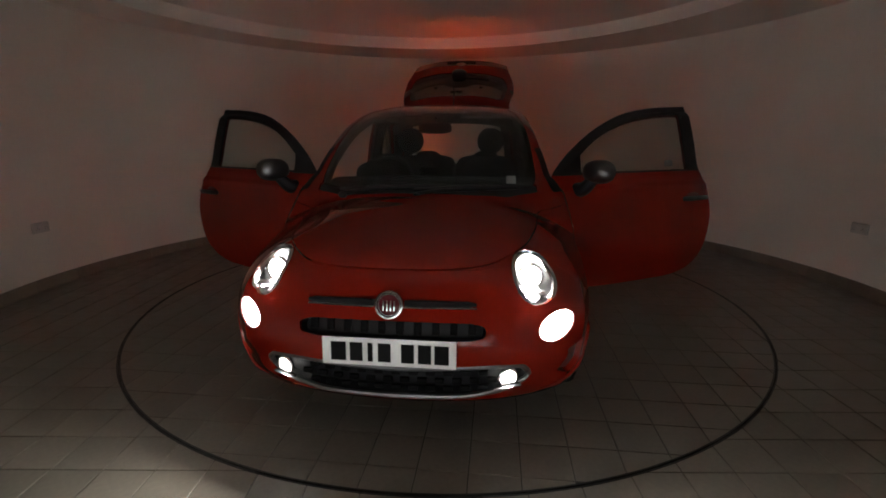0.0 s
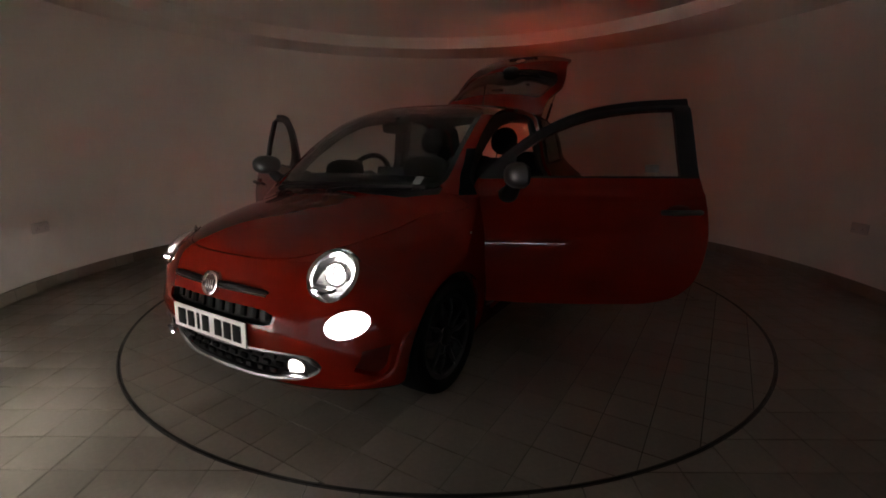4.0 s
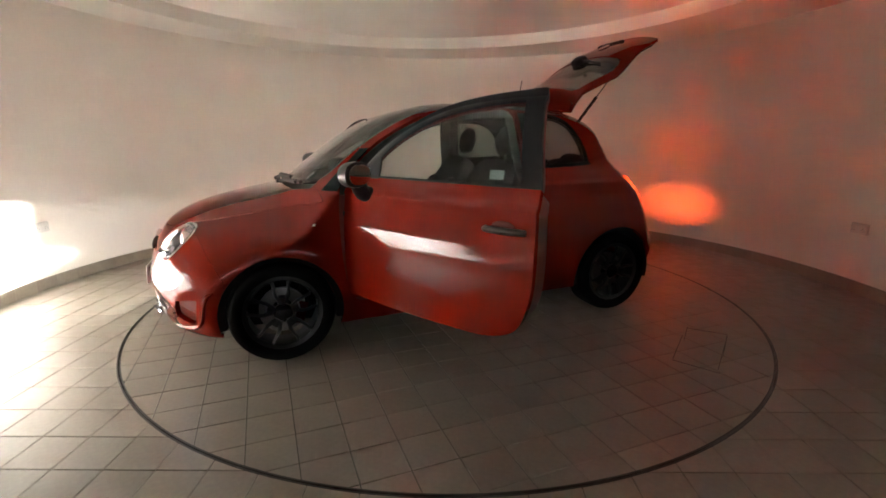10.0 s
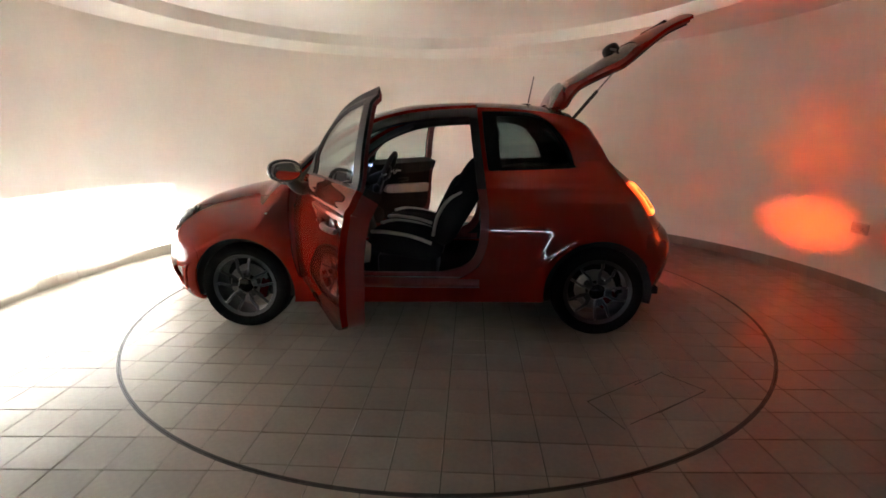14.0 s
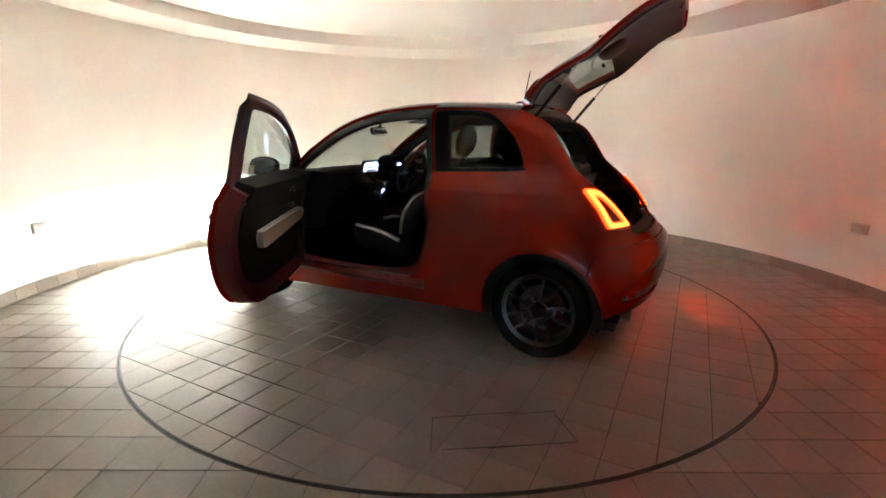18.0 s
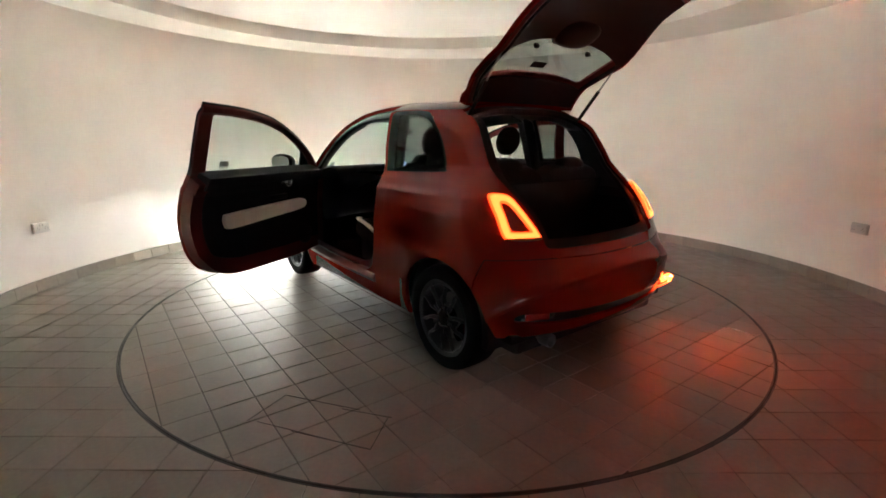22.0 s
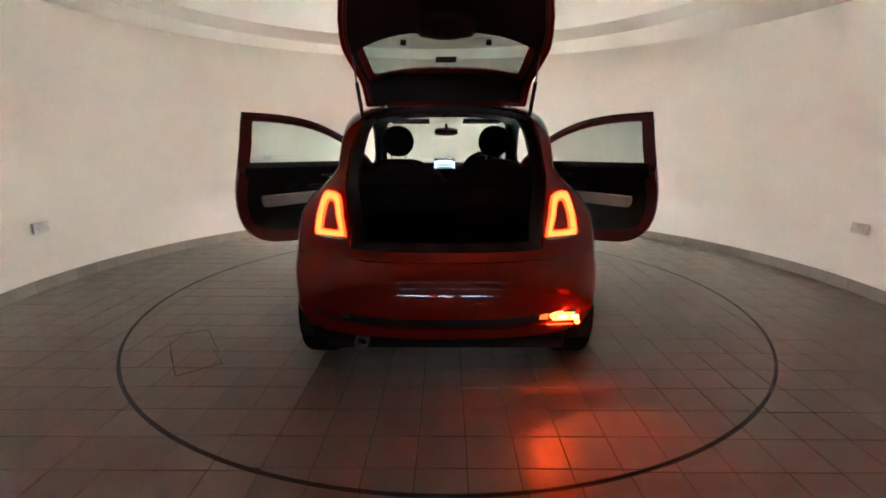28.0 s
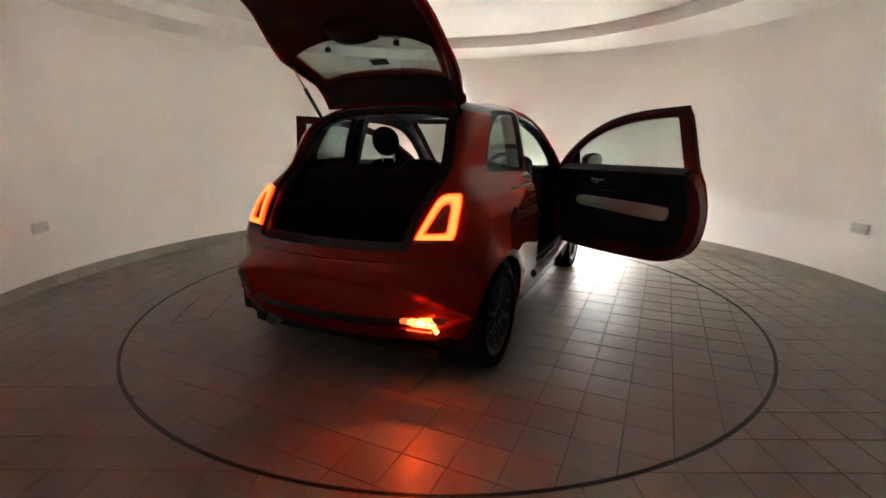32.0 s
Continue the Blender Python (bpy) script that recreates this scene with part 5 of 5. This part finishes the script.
def build_cabin(car):
    link("floor_pan", moved(box(2.7, 1.36, 0.05, 0.01), -0.22, 0, 0.275), CARPET, car, "black carpeted floor")
    link("underbody", moved(box(3.1, 1.24, 0.06, 0.02), 0.0, 0, 0.20), UNDER, car, "dark underbody")
    link("firewall", moved(box(0.04, 1.16, 0.56, 0.01), 1.0, 0, 0.53), CARPET, car, "dark bulkhead")
    link("engine_bay", moved(box(0.5, 1.0, 0.5, 0.05), 1.28, 0, 0.50), UNDER, car, "dark engine bay")
    for s in (1, -1):
        sill = curve([(0.78, s * 0.755, 0.335), (0.2, s * 0.765, 0.33), (-0.40, s * 0.765, 0.335)], 6, closed=False)
        link("door_sill", tube(sill, 0.045, 10, flat=0.8), PAINT_IN_SHADE, car, "red door sill")
        link("sill_plate", moved(box(0.55, 0.03, 0.006, 0.002), 0.15, s * 0.765, 0.370), CHROME, car, "bright sill plate")
        pil = curve([(-0.47, s * 0.67, 0.34), (-0.50, s * 0.69, 0.7), (-0.48, s * 0.655, 1.0), (-0.445, s * 0.565, 1.40)], 8, closed=False)
        link("pillar_trim", tube(pil, 0.04, 10), TRIM, car, "black pillar trim")
        belt = curve([(-0.44, s * 0.60, 1.36), (-0.46, s * 0.645, 1.0), (-0.42, s * 0.65, 0.5)], 6, closed=False)
        link("seat_belt", tube(belt, 0.022, 6, flat=0.2), RUBBER, car, "black seat belt")
        apil = curve([(0.84, s * 0.615, 1.035), (0.70, s * 0.615, 1.135), (0.45, s * 0.575, 1.29), (0.22, s * 0.52, 1.385)], 8, closed=False)
        link("pillar_lining", tube(apil + (-0.04, -0.01 * s, -0.025), 0.026, 8), HEADLINER, car, "grey lining of the windscreen pillar")
        link("hinge_panel", moved(box(0.14, 0.05, 0.50, 0.015), 0.83, s * 0.705, 0.60), PAINT_IN_SHADE, car, "red hinge panel")
        for z in (0.52, 0.82):
            link("door_hinge", moved(box(0.09, 0.05, 0.045, 0.008), 0.745, s * 0.745, z), BLACK, car, "door hinge")
    dash = [(0.92, 0.97), (0.80, 1.015), (0.66, 1.02), (0.58, 0.985), (0.545, 0.92), (0.56, 0.84), (0.60, 0.74), (0.66, 0.62), (0.80, 0.58), (0.95, 0.60)]
    prof = curve(dash, 5)
    ny = 24
    v, fs = [], []
    for y in np.linspace(-0.60, 0.60, ny):
        sag = 0.06 * (abs(y) / 0.60) ** 3
        for q in prof:
            v.append((min(q[0] - sag, 0.93), y, q[1] - 0.25 * sag))
    k = len(prof)
    for i in range(ny - 1):
        fs += [(i * k + j, i * k + (j + 1) % k, (i + 1) * k + (j + 1) % k, (i + 1) * k + j) for j in range(k)]
    fs += [tuple(reversed(range(k))), tuple((ny - 1) * k + j for j in range(k))]
    link("dashboard", (np.array(v), fs), TRIM, car, "dark dashboard")
    link("dash_panel", moved(box(0.02, 1.0, 0.14, 0.008), 0.552, 0.05, 0.905, 0, 6), GLOSSBLACK, car, "dark glossy dash panel")
    scr = link("display", moved(box(0.03, 0.20, 0.115, 0.012), 0.585, 0.015, 1.01, 0, -12), GLOSSBLACK, car, "lit touch screen on the dashboard")
    link("screen", moved(box(0.003, 0.15, 0.09, 0.001), 0.5685, 0.015, 1.008, 0, -12), SCREEN, scr, "pale blue lit screen")
    for i in range(3):
        link("screen_bar", moved(box(0.002, 0.13, 0.010, 0), 0.5665, 0.015, 0.985 + 0.022 * i, 0, -12), INK, scr)
    for i, dy in enumerate((-0.088, 0.088)):
        link("screen_key", moved(box(0.003, 0.010, 0.07, 0.001), 0.569, 0.015 + dy, 1.008, 0, -12), BLUE, scr)
    cl = link("instrument_hood", moved(blob(0.09, 0.14, 0.085, 0.8, 0.8), 0.62, -0.34, 1.02), TRIM, car, "hooded instrument binnacle")
    link("dial", moved(lathe([(0.0, 0.0), (0.075, 0.0), (0.08, 0.01), (0.085, 0.0)], 28, "x"), 0.528, -0.34, 1.02, 0, -20), GLOSSBLACK, cl, "round instrument dial")
    link("dial_light", moved(box(0.003, 0.05, 0.02, 0.001), 0.518, -0.34, 1.02, 0, -20), BLUE, cl, "blue lit display in the dial")
    sw = curve([(0.0, 0.185 * math.cos(a), 0.185 * math.sin(a)) for a in np.arange(28) * 2 * math.pi / 28], 2)
    at = pose(0.385, -0.34, 0.955, 0, -24, 0)
    wheel = link("steering_wheel", shift(tube(sw, 0.019, 10, closed=True), at), RUBBER, car, "black steering wheel with silver spokes")
    link("boss", shift(blob(0.03, 0.075, 0.07, 0.9, 0.9), at), BLACK, wheel, "airbag boss")
    link("boss_ring", shift(moved(tube(np.array([(0.0, 0.034 * math.cos(q), 0.034 * math.sin(q)) for q in np.arange(28) * math.pi / 14]), 0.005, 8, closed=True), -0.028), at), CHROME, wheel, "chrome ring on the airbag boss")
    for a in (0, 180, 270):
        c, s = math.cos(radians(a)), math.sin(radians(a))
        link("spoke", shift(tube(np.array([(0, 0.05 * c, 0.05 * s), (0, 0.18 * c, 0.18 * s)]), 0.015, 8, flat=0.6), at), SATIN, wheel, "silver spoke")
    link("steering_column", tube(np.array([(0.40, -0.34, 0.945), (0.66, -0.34, 0.84)]), 0.045, 12), BLACK, car, "black steering column")
    con = link("centre_console", moved(box(0.30, 0.24, 0.42, 0.04), 0.62, 0.0, 0.66, 0, 15), TRIM, car, "black centre console")
    link("gear_lever", tube(np.array([(0.50, 0.0, 0.74), (0.42, 0.0, 0.84)]), 0.012, 8), SATIN, con, "gear lever")
    link("gear_knob", moved(blob(0.028, 0.028, 0.034, 0.9, 0.9, 16, 12), 0.41, 0, 0.86), BLACK, con, "gear knob")
    for y in (0.14, -0.14):
        link("control", moved(lathe([(0, 0.012), (0.02, 0.01), (0.024, 0.0)], 18, "x"), 0.50, y * 0.4, 0.80, 0, 0, 180), BLUE if y < 0 else CHROME, con)
    for y in (-0.53, 0.53):
        link("air_vent", moved(lathe([(0.0, 0.0), (0.045, 0.0), (0.055, 0.014), (0.06, 0.0)], 24, "x"), 0.575, y, 0.93, 0, 0, 180), GLOSSBLACK, car, "round air vent")
    seat(car, 0.335)
    seat(car, -0.335)
    bench = link("rear_bench", moved(blob(0.24, 0.56, 0.09, 0.35, 0.6), -0.80, 0, 0.56), FABRIC, car, "black cloth rear bench")
    for y in (-0.27, 0.27):
        link("rear_backrest", moved(blob(0.075, 0.285, 0.29, 0.35, 0.45), -1.03, y, 0.80, 0, -14), FABRIC, bench, "black rear backrest")
        link("rear_headrest", moved(blob(0.05, 0.125, 0.075, 0.75, 0.75), -1.09, y * 1.05, 1.055, 0, -10), FABRIC, bench, "low black rear headrest")
    link("boot_floor", moved(box(0.60, 0.96, 0.03, 0.01), -1.32, 0, 0.52), CARPET, car, "black boot carpet")
    for s in (1, -1):
        link("boot_side", moved(box(0.46, 0.12, 0.42, 0.04), -1.24, s * 0.54, 0.66), CARPET, car, "black boot side trim")
    link("boot_lamp", moved(box(0.05, 0.012, 0.022, 0.004), -1.12, 0.475, 0.98), BOOT_GLOW, car, "small lit boot lamp")
    link("boot_back", moved(box(0.03, 0.78, 0.17, 0.01), -1.600, 0, 0.585), BLACK, car, "black boot rear trim")
    link("seat_back_carpet", moved(box(0.02, 1.04, 0.52, 0.01), -1.125, 0, 0.74, 0, -12), CARPET, car, "black carpeted back of the rear seats")
    mir = link("interior_mirror", moved(blob(0.018, 0.105, 0.034, 0.5, 0.6), 0.488, 0, 1.305, 0, 10), BLACK, car, "black interior mirror")
    link("mirror_face", moved(blob(0.003, 0.095, 0.027, 0.5, 0.6), 0.470, 0, 1.303, 0, 10), MIRROR, mir, "mirror glass")
    link("mirror_stalk", tube(np.array([(0.49, 0, 1.31), (0.46, 0, 1.372)]), 0.012, 8), BLACK, mir)
    for y in (-0.30, 0.30):
        link("sun_visor", moved(box(0.15, 0.32, 0.016, 0.006), 0.22, y, 1.385, 0, 8), HEADLINER, car, "grey sun visor")
    link("parking_paper", moved(box(0.002, 0.05, 0.06, 0), 0.925, 0.47, 1.025, 0, -52), STICKER, car, "white paper behind the windscreen")
    ant = link("aerial", tube(np.array([(-0.755, 0, 1.50), (-0.790, 0, 1.69)]), [0.005, 0.003], 8), BLACK, car, "short black roof aerial")
    link("aerial_base", moved(blob(0.045, 0.022, 0.016, 0.9, 0.9, 18, 10), -0.735, 0, 1.482), BLACK, ant)
    link("filler_cap", moved(lathe([(0.0, 0.004), (0.075, 0.003), (0.078, 0.0)], 32, "y"), -0.98, -0.812, 0.80), PAINT, car, "round red filler flap")


def build_car():
    car = new("car")
    tagged(car, "small glossy red hatchback with doors and tailgate open, lamps lit", "car")
    half = build_skin(car)
    build_doors(car, half)
    build_gate(car, half)
    build_front(car, half)
    build_wheels(car)
    build_cabin(car)
    return car


car = build_car()
build_room()
socket(math.atan2(0.12, -3.37), 0.523)
socket(math.atan2(0.09, 3.40), 0.529)
table = build_turntable()
build_floor()


def heading(t):
    return -96.19 - 6.2095 * t


def motions():
    times = [0, 0.1, 0.2] + [0.5 * k for k in range(1, 64)] + [31.8, 31.9, 32.0]
    rows_car, rows_table = [], []
    for t in times:
        a = heading(t)
        c, s = math.cos(radians(a)), math.sin(radians(a))
        rows_car.append((t, pose(0.143 * c, 0.143 * s, 0, 0, 0, a)))
        rows_table.append((t, pose(0, 0, 0, 0, 0, a)))
    walk(car, rows_car)
    walk(table, rows_table)


motions()
